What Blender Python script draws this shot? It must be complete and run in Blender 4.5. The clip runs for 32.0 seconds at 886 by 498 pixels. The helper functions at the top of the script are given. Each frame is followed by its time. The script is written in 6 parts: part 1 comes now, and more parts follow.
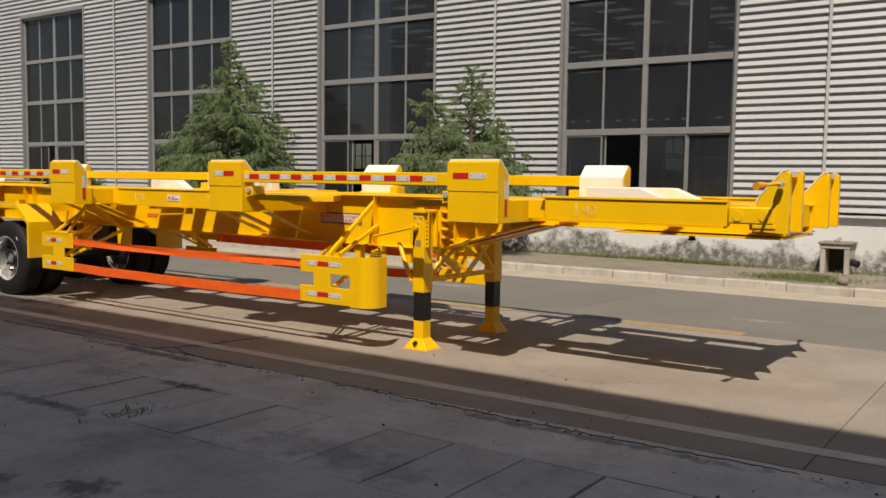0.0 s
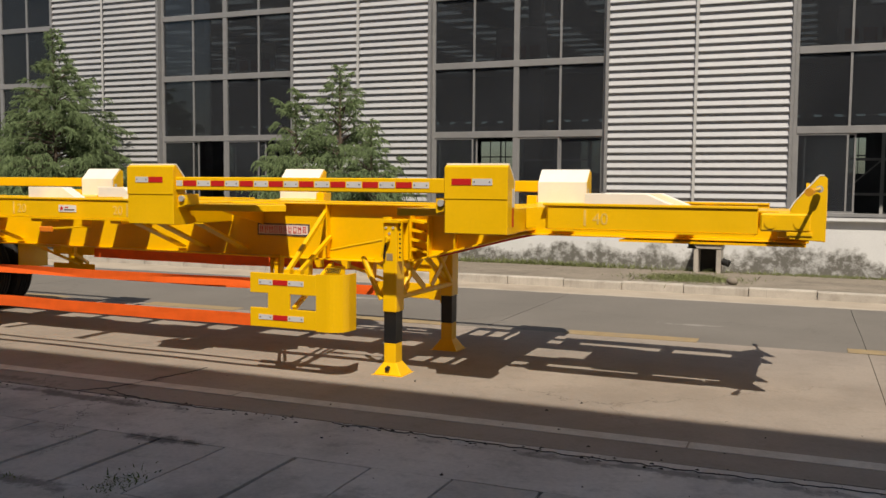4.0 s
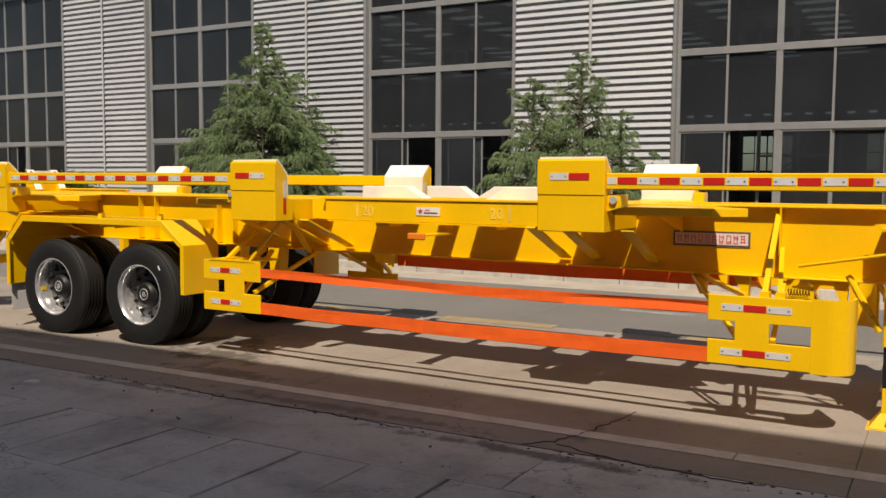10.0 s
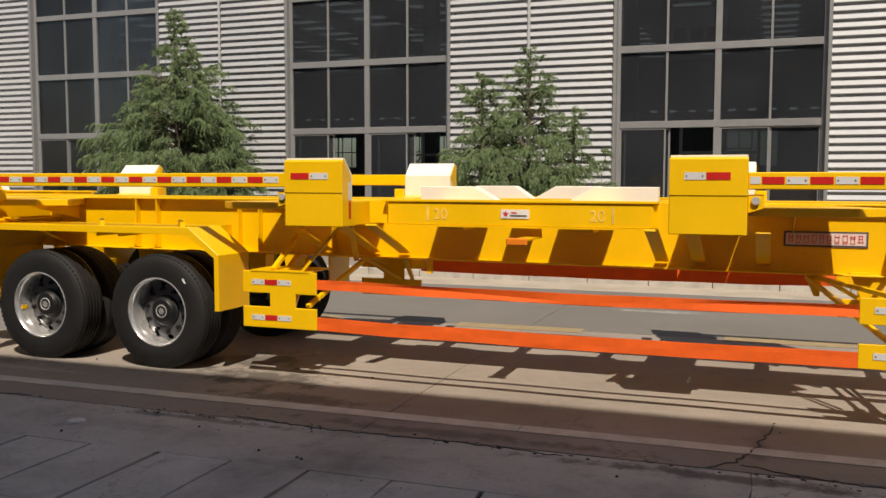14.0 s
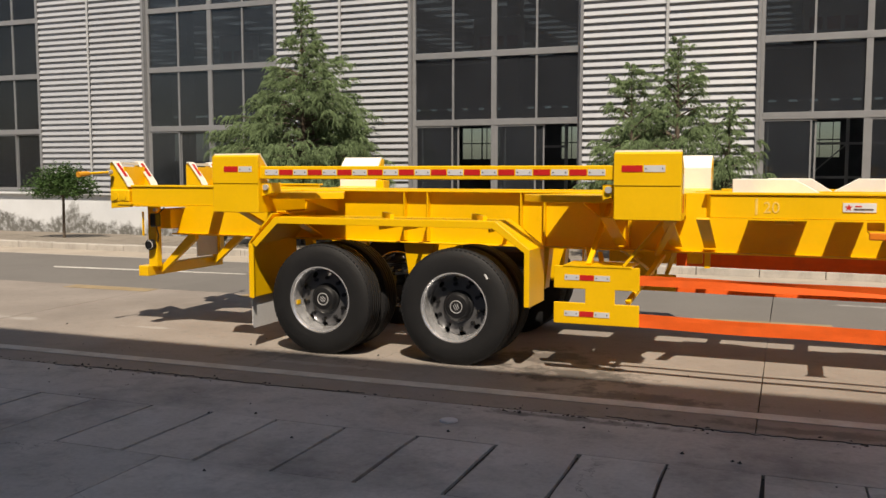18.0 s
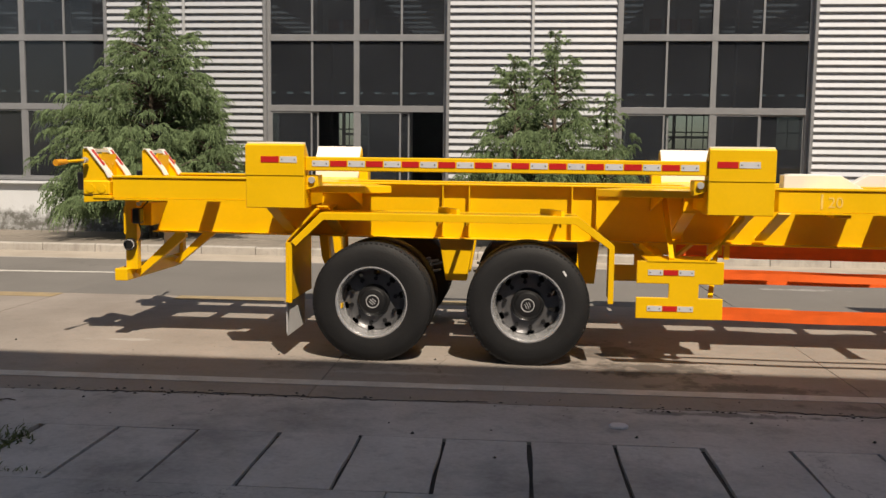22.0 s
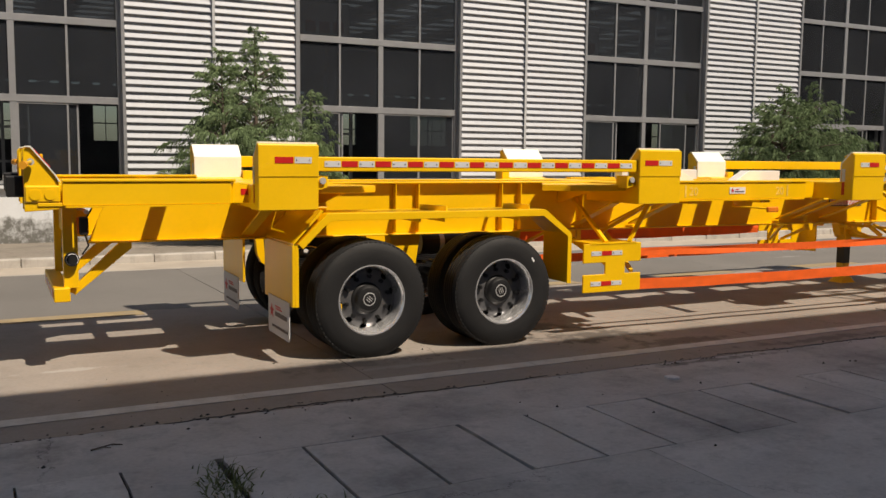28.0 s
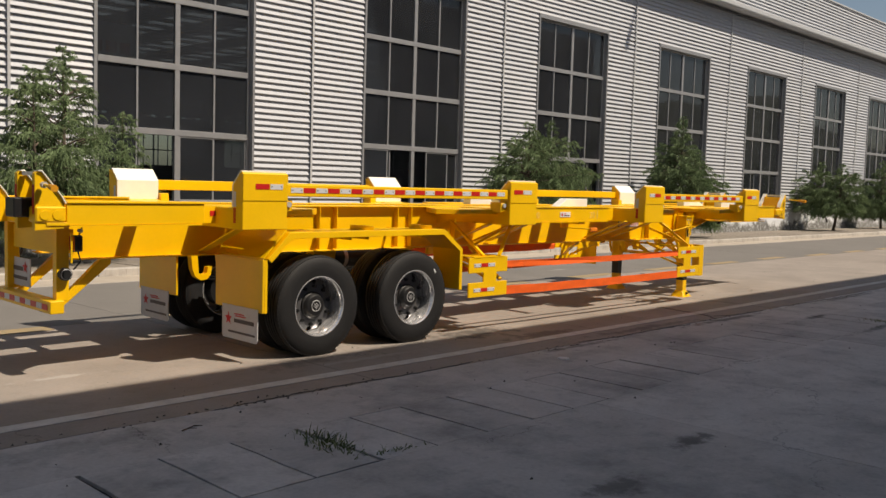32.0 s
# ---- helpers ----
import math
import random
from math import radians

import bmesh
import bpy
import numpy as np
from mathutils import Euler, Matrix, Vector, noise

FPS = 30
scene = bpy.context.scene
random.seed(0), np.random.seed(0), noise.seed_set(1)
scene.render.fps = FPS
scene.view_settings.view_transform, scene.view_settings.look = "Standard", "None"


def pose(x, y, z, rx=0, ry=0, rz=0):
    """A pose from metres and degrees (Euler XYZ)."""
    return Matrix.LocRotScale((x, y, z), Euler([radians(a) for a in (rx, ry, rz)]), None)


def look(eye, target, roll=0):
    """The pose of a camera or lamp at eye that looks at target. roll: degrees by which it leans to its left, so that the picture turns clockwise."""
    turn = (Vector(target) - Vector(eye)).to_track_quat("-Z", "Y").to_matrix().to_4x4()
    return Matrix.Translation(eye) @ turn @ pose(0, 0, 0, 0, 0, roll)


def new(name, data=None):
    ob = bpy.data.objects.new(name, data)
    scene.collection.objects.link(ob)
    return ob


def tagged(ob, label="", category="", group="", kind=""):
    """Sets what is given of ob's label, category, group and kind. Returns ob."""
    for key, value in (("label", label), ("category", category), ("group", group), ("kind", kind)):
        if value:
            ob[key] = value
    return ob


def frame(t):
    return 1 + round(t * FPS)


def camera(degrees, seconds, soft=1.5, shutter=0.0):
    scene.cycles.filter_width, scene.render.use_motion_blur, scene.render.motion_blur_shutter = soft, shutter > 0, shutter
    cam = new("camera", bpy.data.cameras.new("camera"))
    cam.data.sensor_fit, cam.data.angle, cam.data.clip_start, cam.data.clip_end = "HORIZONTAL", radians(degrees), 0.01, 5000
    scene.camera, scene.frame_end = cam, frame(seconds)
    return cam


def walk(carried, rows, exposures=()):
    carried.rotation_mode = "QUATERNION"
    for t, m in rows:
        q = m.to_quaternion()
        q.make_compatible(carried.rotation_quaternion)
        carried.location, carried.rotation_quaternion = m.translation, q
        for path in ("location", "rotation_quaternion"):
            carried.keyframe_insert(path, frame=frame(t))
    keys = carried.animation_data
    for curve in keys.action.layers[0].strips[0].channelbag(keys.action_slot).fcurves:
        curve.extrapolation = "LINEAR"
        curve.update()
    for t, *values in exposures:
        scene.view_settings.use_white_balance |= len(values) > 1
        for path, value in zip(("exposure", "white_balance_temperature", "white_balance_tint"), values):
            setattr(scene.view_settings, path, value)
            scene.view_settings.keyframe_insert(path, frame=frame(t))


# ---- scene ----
cam = camera(52.7, 32.0)
PATH = [
    (0, (-0.034, 0.267, 1.652), (-1.19, 1.892, 1.498), 0.8),
    (0.5, (-0.164, 0.114, 1.656), (-1.336, 1.727, 1.496), 0.8),
    (1, (-0.403, 0.095, 1.656), (-1.575, 1.709, 1.512), 0.7),
    (1.5, (-0.632, 0.048, 1.665), (-1.722, 1.719, 1.528), 0.9),
    (2, (-0.901, -0.013, 1.673), (-1.913, 1.706, 1.526), 1.0),
    (2.5, (-1.089, 0.033, 1.659), (-2.044, 1.784, 1.512), 1.0),
    (3, (-1.327, 0.208, 1.666), (-2.198, 2.003, 1.527), 1.3),
    (3.5, (-1.573, 0.21, 1.656), (-2.386, 2.031, 1.512), 0.9),
    (4, (-1.828, 0.207, 1.669), (-2.598, 2.048, 1.525), 0.5),
    (4.5, (-2.042, 0.286, 1.659), (-2.768, 2.145, 1.532), -0.5),
    (6.5, (-2.948, 0.475, 1.652), (-3.522, 2.386, 1.51), 0.3),
    (7, (-3.18, 0.491, 1.64), (-3.733, 2.408, 1.496), 0.7),
    (7.5, (-3.482, 0.448, 1.647), (-3.954, 2.385, 1.489), 0.9),
    (8, (-3.727, 0.472, 1.616), (-4.316, 2.377, 1.461), 0.9),
    (8.5, (-4.021, 0.506, 1.64), (-4.842, 2.324, 1.494), 1.0),
    (9, (-4.351, 0.471, 1.629), (-5.267, 2.243, 1.479), 0.7),
    (9.5, (-4.624, 0.453, 1.636), (-5.595, 2.195, 1.476), 0.4),
    (10, (-4.918, 0.546, 1.64), (-5.91, 2.276, 1.492), 0.4),
    (10.5, (-5.176, 0.507, 1.628), (-6.149, 2.247, 1.478), 0.7),
    (11, (-5.464, 0.431, 1.644), (-6.393, 2.196, 1.505), 0.5),
    (11.5, (-5.707, 0.466, 1.638), (-6.594, 2.254, 1.508), 0.2),
    (12, (-5.938, 0.456, 1.648), (-6.761, 2.274, 1.51), 0.1),
    (12.5, (-6.165, 0.297, 1.655), (-6.897, 2.151, 1.487), 0.4),
    (13, (-6.393, 0.297, 1.639), (-7.073, 2.17, 1.473), 0.4),
    (13.5, (-6.637, 0.324, 1.655), (-7.323, 2.196, 1.5), 0.1),
    (15.5, (-7.748, -0.025, 1.674), (-8.47, 1.833, 1.507), 0.6),
    (16, (-8.027, -0.173, 1.681), (-8.78, 1.671, 1.496), 0.2),
    (16.5, (-8.307, -0.19, 1.674), (-9.119, 1.628, 1.484), -0.3),
    (17, (-8.587, -0.248, 1.679), (-9.421, 1.56, 1.486), -0.5),
    (17.5, (-8.92, -0.393, 1.685), (-9.69, 1.443, 1.498), -0.4),
    (18, (-9.239, -0.374, 1.669), (-9.974, 1.479, 1.496), -0.0),
    (18.5, (-9.578, -0.363, 1.683), (-10.258, 1.511, 1.525), 0.0),
    (19, (-9.956, -0.479, 1.703), (-10.564, 1.419, 1.539), 0.1),
    (19.5, (-10.29, -0.438, 1.68), (-10.857, 1.473, 1.518), 0.0),
    (20, (-10.617, -0.387, 1.701), (-11.126, 1.54, 1.543), 0.2),
    (20.5, (-11.002, -0.485, 1.706), (-11.429, 1.461, 1.536), 1.0),
    (21, (-11.334, -0.5, 1.673), (-11.712, 1.455, 1.489), 1.0),
    (21.5, (-11.671, -0.523, 1.694), (-11.978, 1.445, 1.506), 0.2),
    (22, (-12.017, -0.622, 1.712), (-12.193, 1.36, 1.511), 0.7),
    (22.5, (-12.326, -0.528, 1.684), (-12.419, 1.46, 1.491), 0.8),
    (23, (-12.642, -0.483, 1.702), (-12.638, 1.509, 1.529), 1.5),
    (23.5, (-13.036, -0.562, 1.719), (-12.95, 1.429, 1.555), 1.4),
    (24, (-13.364, -0.517, 1.709), (-13.269, 1.473, 1.533), 0.2),
    (24.5, (-13.702, -0.51, 1.724), (-13.501, 1.47, 1.533), 0.3),
    (25, (-14.064, -0.605, 1.743), (-13.709, 1.353, 1.547), 0.9),
    (25.5, (-14.396, -0.519, 1.729), (-13.956, 1.423, 1.539), 0.6),
    (27.5, (-15.772, -0.282, 1.712), (-15.03, 1.565, 1.518), 0.4),
    (28, (-16.132, -0.299, 1.724), (-15.238, 1.479, 1.52), 0.6),
    (28.5, (-16.434, -0.233, 1.735), (-15.396, 1.463, 1.523), 1.1),
    (29, (-16.796, -0.246, 1.709), (-15.616, 1.356, 1.506), 1.5),
    (29.5, (-17.095, -0.3, 1.695), (-15.760, 1.178, 1.506), 2.3),
    (30, (-17.467, -0.376, 1.723), (-16.101, 1.073, 1.541), 2.6),
    (30.5, (-17.874, -0.344, 1.735), (-16.504, 1.101, 1.551), 1.4),
    (31, (-18.159, -0.389, 1.728), (-16.796, 1.063, 1.554), 1.6),
    (31.5, (-18.458, -0.44, 1.739), (-17.094, 1.015, 1.576), 1.8),
    (32, (-18.776, -0.382, 1.759), (-17.353, 1.015, 1.615), 1.7),
]
walk(cam, [(t, look(eye, target, roll)) for t, eye, target, roll in PATH], exposures=[(0.0, -0.05, 7100, 10), (6.8, -0.08, 7100, 10), (8.6, 0.06, 7100, 10), (13.0, 0.03, 7100, 10), (20.0, 0.12, 7100, 11), (27.0, 0.05, 7100, 11), (32.0, 0.06, 7100, 11)])


# ---------------------------------------------------------------- world, sun
SUN_FROM = Vector((0.313, -0.634, 1.0)).normalized()
world = bpy.data.worlds.new("sky")
scene.world = world
world.use_nodes = True
wt = world.node_tree
sky = wt.nodes.new("ShaderNodeTexSky")
sky.sky_type = 'NISHITA'
sky.sun_disc = False
sky.sun_elevation = math.asin(SUN_FROM.z)
sky.sun_rotation = math.atan2(SUN_FROM.x, SUN_FROM.y)
sky.air_density, sky.dust_density, sky.ozone_density = 1.0, 1.5, 1.0
wt.links.new(sky.outputs[0], wt.nodes["Background"].inputs[0])
wt.nodes["Background"].inputs[1].default_value = 0.075
sun = new("sun", bpy.data.lights.new("sun", 'SUN'))
sun.data.energy, sun.data.angle, sun.data.color = 4.85, radians(0.5), (1.0, 0.915, 0.805)
sun.matrix_world = look((20, -40, 60), Vector((20, -40, 60)) - SUN_FROM)


# ---------------------------------------------------------------- materials
def material(name, color, rough=0.6, metal=0.0, vary=0.12, scale=6.0, fine=60.0, bump=0.15, spread=0.0, coat=0.0, stain=None, stain_scale=1.2, stain_amount=0.5, dist=0.01):
    """Base colour with two scales of variation, optional stains, piece to piece spread and a fine relief."""
    m = bpy.data.materials.new(name)
    m.use_nodes = True
    n, l = m.node_tree.nodes, m.node_tree.links
    b = n["Principled BSDF"]
    b.inputs["Roughness"].default_value, b.inputs["Metallic"].default_value = rough, metal
    b.inputs["Coat Weight"].default_value = coat
    b.inputs["Coat Roughness"].default_value = 0.15
    tc = n.new("ShaderNodeTexCoord")
    geo = n.new("ShaderNodeNewGeometry")
    big, small = n.new("ShaderNodeTexNoise"), n.new("ShaderNodeTexNoise")
    big.inputs["Scale"].default_value, small.inputs["Scale"].default_value = scale, fine
    big.inputs["Detail"].default_value, small.inputs["Detail"].default_value = 5, 3
    for t in (big, small):
        l.new(geo.outputs["Position"], t.inputs["Vector"])
    add = n.new("ShaderNodeMath"); add.operation = 'ADD'
    half = n.new("ShaderNodeMath"); half.operation = 'MULTIPLY'; half.inputs[1].default_value = 0.5
    l.new(small.outputs[0], half.inputs[0])
    l.new(big.outputs[0], add.inputs[0]); l.new(half.outputs[0], add.inputs[1])
    rng = n.new("ShaderNodeMapRange")
    rng.inputs[1].default_value, rng.inputs[2].default_value = 0.45, 1.05
    rng.inputs[3].default_value, rng.inputs[4].default_value = 1 - vary, 1 + vary
    l.new(add.outputs[0], rng.inputs[0])
    last = rng.outputs[0]
    if spread:
        oi = n.new("ShaderNodeObjectInfo")
        r2 = n.new("ShaderNodeMapRange")
        r2.inputs[3].default_value, r2.inputs[4].default_value = 1 - spread, 1 + spread
        l.new(oi.outputs["Random"], r2.inputs[0])
        mul = n.new("ShaderNodeMath"); mul.operation = 'MULTIPLY'
        l.new(last, mul.inputs[0]); l.new(r2.outputs[0], mul.inputs[1])
        last = mul.outputs[0]
    vm = n.new("ShaderNodeVectorMath"); vm.operation = 'SCALE'
    vm.inputs[0].default_value = color
    l.new(last, vm.inputs["Scale"])
    colour = vm.outputs[0]
    if stain:
        sn = n.new("ShaderNodeTexNoise")
        sn.inputs["Scale"].default_value, sn.inputs["Detail"].default_value, sn.inputs["Roughness"].default_value = stain_scale, 8, 0.65
        l.new(geo.outputs["Position"], sn.inputs["Vector"])
        sr = n.new("ShaderNodeMapRange")
        sr.inputs[1].default_value, sr.inputs[2].default_value, sr.inputs[4].default_value = 0.5, 0.72, stain_amount
        l.new(sn.outputs[0], sr.inputs[0])
        mx = n.new("ShaderNodeMix"); mx.data_type = 'RGBA'
        l.new(sr.outputs[0], mx.inputs[0]); l.new(colour, mx.inputs[6])
        mx.inputs[7].default_value = (*stain, 1)
        colour = mx.outputs[2]
    l.new(colour, b.inputs["Base Color"])
    if bump:
        bp = n.new("ShaderNodeBump")
        bp.inputs["Strength"].default_value, bp.inputs["Distance"].default_value = bump, dist
        l.new(small.outputs[0], bp.inputs["Height"]); l.new(bp.outputs[0], b.inputs["Normal"])
    rr = n.new("ShaderNodeMapRange")
    rr.inputs[3].default_value, rr.inputs[4].default_value = max(0.02, rough - 0.08), min(1, rough + 0.08)
    l.new(big.outputs[0], rr.inputs[0]); l.new(rr.outputs[0], b.inputs["Roughness"])
    return m


YELLOW = material("yellow_paint", (0.90, 0.53, 0.006), rough=0.38, vary=0.05, scale=3, fine=40, bump=0.03, coat=0.25)
PAD = material("white_nylon", (0.84, 0.82, 0.75), rough=0.5, vary=0.05, bump=0.05)
RED_TAPE = material("red_reflector", (0.55, 0.02, 0.02), rough=0.3, vary=0.06, fine=200, bump=0.05)
WHITE_TAPE = material("silver_reflector", (0.62, 0.62, 0.64), rough=0.3, vary=0.08, fine=200, bump=0.05)
BLACK_PAINT = material("black_paint", (0.012, 0.012, 0.013), rough=0.4, vary=0.1, bump=0.05)
RUBBER = material("tyre_rubber", (0.006, 0.006, 0.007), rough=0.7, vary=0.25, scale=8, fine=90, bump=0.2, stain=(0.02, 0.019, 0.018), stain_scale=9, stain_amount=0.25)
DISCM = material("dark_rim_disc", (0.14, 0.14, 0.146), rough=0.34, metal=0.5, vary=0.15, bump=0.05)
ALU = material("polished_rim", (0.82, 0.82, 0.83), rough=0.2, metal=0.74, vary=0.16, scale=14, bump=0.06)
HUB = material("black_hub", (0.009, 0.009, 0.010), rough=0.5, metal=0.0, vary=0.2, bump=0.1)
STEEL = material("galvanised_steel", (0.55, 0.55, 0.56), rough=0.4, metal=0.3, vary=0.1)
ORANGE = material("orange_webbing", (0.86, 0.12, 0.009), rough=0.75, vary=0.1, scale=10, fine=120, bump=0.3)
AMBER = material("amber_lens", (0.8, 0.22, 0.02), rough=0.25, vary=0.05, bump=0.05)
HANDLE = material("orange_handle", (0.75, 0.33, 0.02), rough=0.5, vary=0.1)
FLAP = material("white_mudflap", (0.62, 0.62, 0.63), rough=0.6, vary=0.1, stain=(0.3, 0.28, 0.25), stain_scale=6, stain_amount=0.3)
SIGNRED = material("sign_red", (0.6, 0.03, 0.03), rough=0.5, vary=0.05, bump=0)
SIGNPINK = material("sign_face", (0.72, 0.62, 0.60), rough=0.4, vary=0.05, bump=0)
SIGNDARK = material("sign_dark", (0.11, 0.09, 0.09), rough=0.5, vary=0.05, bump=0)
SIGNWHITE = material("sign_white", (0.75, 0.75, 0.76), rough=0.4, vary=0.05, bump=0)
SPRAY = material("faded_stencil", (0.83, 0.56, 0.12), rough=0.6, vary=0.25, fine=90, bump=0)
ROAD = material("road_concrete", (0.273, 0.240, 0.212), rough=0.85, vary=0.16, scale=1.1, fine=35, bump=0.25, spread=0.05, stain=(0.17, 0.146, 0.125), stain_scale=0.5, stain_amount=0.55, dist=0.006)
ROAD_FAR = material("worn_asphalt", (0.165, 0.155, 0.143), rough=0.85, vary=0.14, scale=0.8, fine=40, bump=0.25, spread=0.04, stain=(0.16, 0.15, 0.14), stain_scale=0.4, stain_amount=0.5, dist=0.006)
APRON = material("apron_concrete", (0.50, 0.477, 0.45), rough=0.88, vary=0.2, scale=1.6, fine=30, bump=0.3, spread=0.09, stain=(0.1, 0.1, 0.1), stain_scale=0.9, stain_amount=0.6, dist=0.006)
DIRT = material("dark_soil", (0.055, 0.05, 0.045), rough=0.95, vary=0.3, scale=4, fine=40, bump=0.5)
GUTTER = material("gutter_concrete", (0.40, 0.35, 0.29), rough=0.85, vary=0.15, scale=1.5, fine=40, bump=0.25, stain=(0.25, 0.21, 0.17), stain_scale=1.0, stain_amount=0.5)
PAVE = material("pavement_concrete", (0.235, 0.205, 0.17), rough=0.9, vary=0.2, scale=1.5, fine=30, bump=0.3, spread=0.06, stain=(0.12, 0.11, 0.09), stain_scale=0.8, stain_amount=0.6)
KERB = material("kerb_stone", (0.43, 0.40, 0.36), rough=0.85, vary=0.15, scale=3, fine=50, bump=0.3, spread=0.1, stain=(0.2, 0.18, 0.15), stain_scale=2.2, stain_amount=0.65)
LINE_WHITE = material("worn_white_line", (0.56, 0.54, 0.50), rough=0.8, vary=0.2, scale=5, fine=40, stain=(0.36, 0.33, 0.29), stain_scale=4, stain_amount=0.6)
LINE_YELLOW = material("worn_yellow_line", (0.31, 0.235, 0.13), rough=0.8, vary=0.2, scale=5, fine=40, stain=(0.26, 0.22, 0.17), stain_scale=4, stain_amount=0.8)
CLAD = material("profiled_sheet", (0.405, 0.42, 0.447), rough=0.66, metal=0.26, vary=0.05, scale=0.6, fine=8, bump=0.03, spread=0.03, stain=(0.52, 0.52, 0.525), stain_scale=0.5, stain_amount=0.4)
TRIM = material("grey_trim", (0.45, 0.46, 0.47), rough=0.5, vary=0.08)
FRAME = material("window_aluminium", (0.28, 0.285, 0.295), rough=0.45, metal=0.3, vary=0.08, bump=0.05)
PLASTER = material("white_plaster", (0.66, 0.68, 0.7), rough=0.85, vary=0.08, scale=1.5, fine=30, bump=0.2)
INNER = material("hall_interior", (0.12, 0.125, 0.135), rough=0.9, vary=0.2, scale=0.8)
CRANE = material("crane_paint", (0.8, 0.66, 0.62), rough=0.6, vary=0.1)
CRANE_RED = material("crane_red", (0.5, 0.06, 0.04), rough=0.6, vary=0.1)
OTHER = material("opposite_wall", (0.35, 0.34, 0.33), rough=0.85, vary=0.1, scale=0.7)
SKYSHEET = bpy.data.materials.new("translucent_roof_sheet")
SKYSHEET.use_nodes = True
_n, _l = SKYSHEET.node_tree.nodes, SKYSHEET.node_tree.links
_n.remove(_n["Principled BSDF"])
_t = _n.new("ShaderNodeBsdfTranslucent")
_t.inputs[0].default_value = (0.42, 0.44, 0.45, 1)
_l.new(_t.outputs[0], _n["Material Output"].inputs[0])
BARK = material("bark", (0.11, 0.085, 0.065), rough=0.95, vary=0.3, scale=10, fine=60, bump=0.6)
GRASS = material("grass_blades", (0.14, 0.165, 0.06), rough=0.8, vary=0.3, bump=0)


def plaster_stains(m):
    """Grey-black mould with a ragged upper edge, of its own shape, along the wall's foot."""
    n, l = m.node_tree.nodes, m.node_tree.links
    b = n["Principled BSDF"]
    old = b.inputs["Base Color"].links[0].from_socket
    geo = n.new("ShaderNodeNewGeometry")
    sep = n.new("ShaderNodeSeparateXYZ"); l.new(geo.outputs["Position"], sep.inputs[0])
    ns = n.new("ShaderNodeTexNoise"); ns.inputs["Scale"].default_value = 0.95; ns.inputs["Detail"].default_value = 9; ns.inputs["Roughness"].default_value = 0.7
    l.new(geo.outputs["Position"], ns.inputs["Vector"])
    k = n.new("ShaderNodeMath"); k.operation = 'MULTIPLY_ADD'; k.inputs[1].default_value = 2.3; k.inputs[2].default_value = -0.72
    l.new(ns.outputs[0], k.inputs[0])
    s = n.new("ShaderNodeMath"); s.operation = 'SUBTRACT'; l.new(k.outputs[0], s.inputs[0]); l.new(sep.outputs[2], s.inputs[1])
    r = n.new("ShaderNodeMapRange"); r.inputs[1].default_value, r.inputs[2].default_value, r.inputs[4].default_value = -0.08, 0.16, 0.9
    l.new(s.outputs[0], r.inputs[0])
    mx = n.new("ShaderNodeMix"); mx.data_type = 'RGBA'; mx.inputs[7].default_value = (0.085, 0.08, 0.065, 1)
    sp = n.new("ShaderNodeTexNoise"); sp.inputs["Scale"].default_value = 7; sp.inputs["Detail"].default_value = 6; sp.inputs["Roughness"].default_value = 0.7
    l.new(geo.outputs["Position"], sp.inputs["Vector"])
    sr = n.new("ShaderNodeMapRange"); sr.inputs[1].default_value, sr.inputs[2].default_value, sr.inputs[3].default_value = 0.36, 0.54, 0.45
    l.new(sp.outputs[0], sr.inputs[0])
    mu = n.new("ShaderNodeMath"); mu.operation = 'MULTIPLY'; l.new(r.outputs[0], mu.inputs[0]); l.new(sr.outputs[0], mu.inputs[1])
    l.new(mu.outputs[0], mx.inputs[0]); l.new(old, mx.inputs[6]); l.new(mx.outputs[2], b.inputs["Base Color"])


plaster_stains(PLASTER)


def overlay(m, factor, color):
    """Lays a colour over a material's base colour where the factor socket says so."""
    n, l = m.node_tree.nodes, m.node_tree.links
    b = n["Principled BSDF"]
    mx = n.new("ShaderNodeMix"); mx.data_type = 'RGBA'; mx.inputs[7].default_value = (*color, 1)
    l.new(factor, mx.inputs[0]); l.new(b.inputs["Base Color"].links[0].from_socket, mx.inputs[6]); l.new(mx.outputs[2], b.inputs["Base Color"])


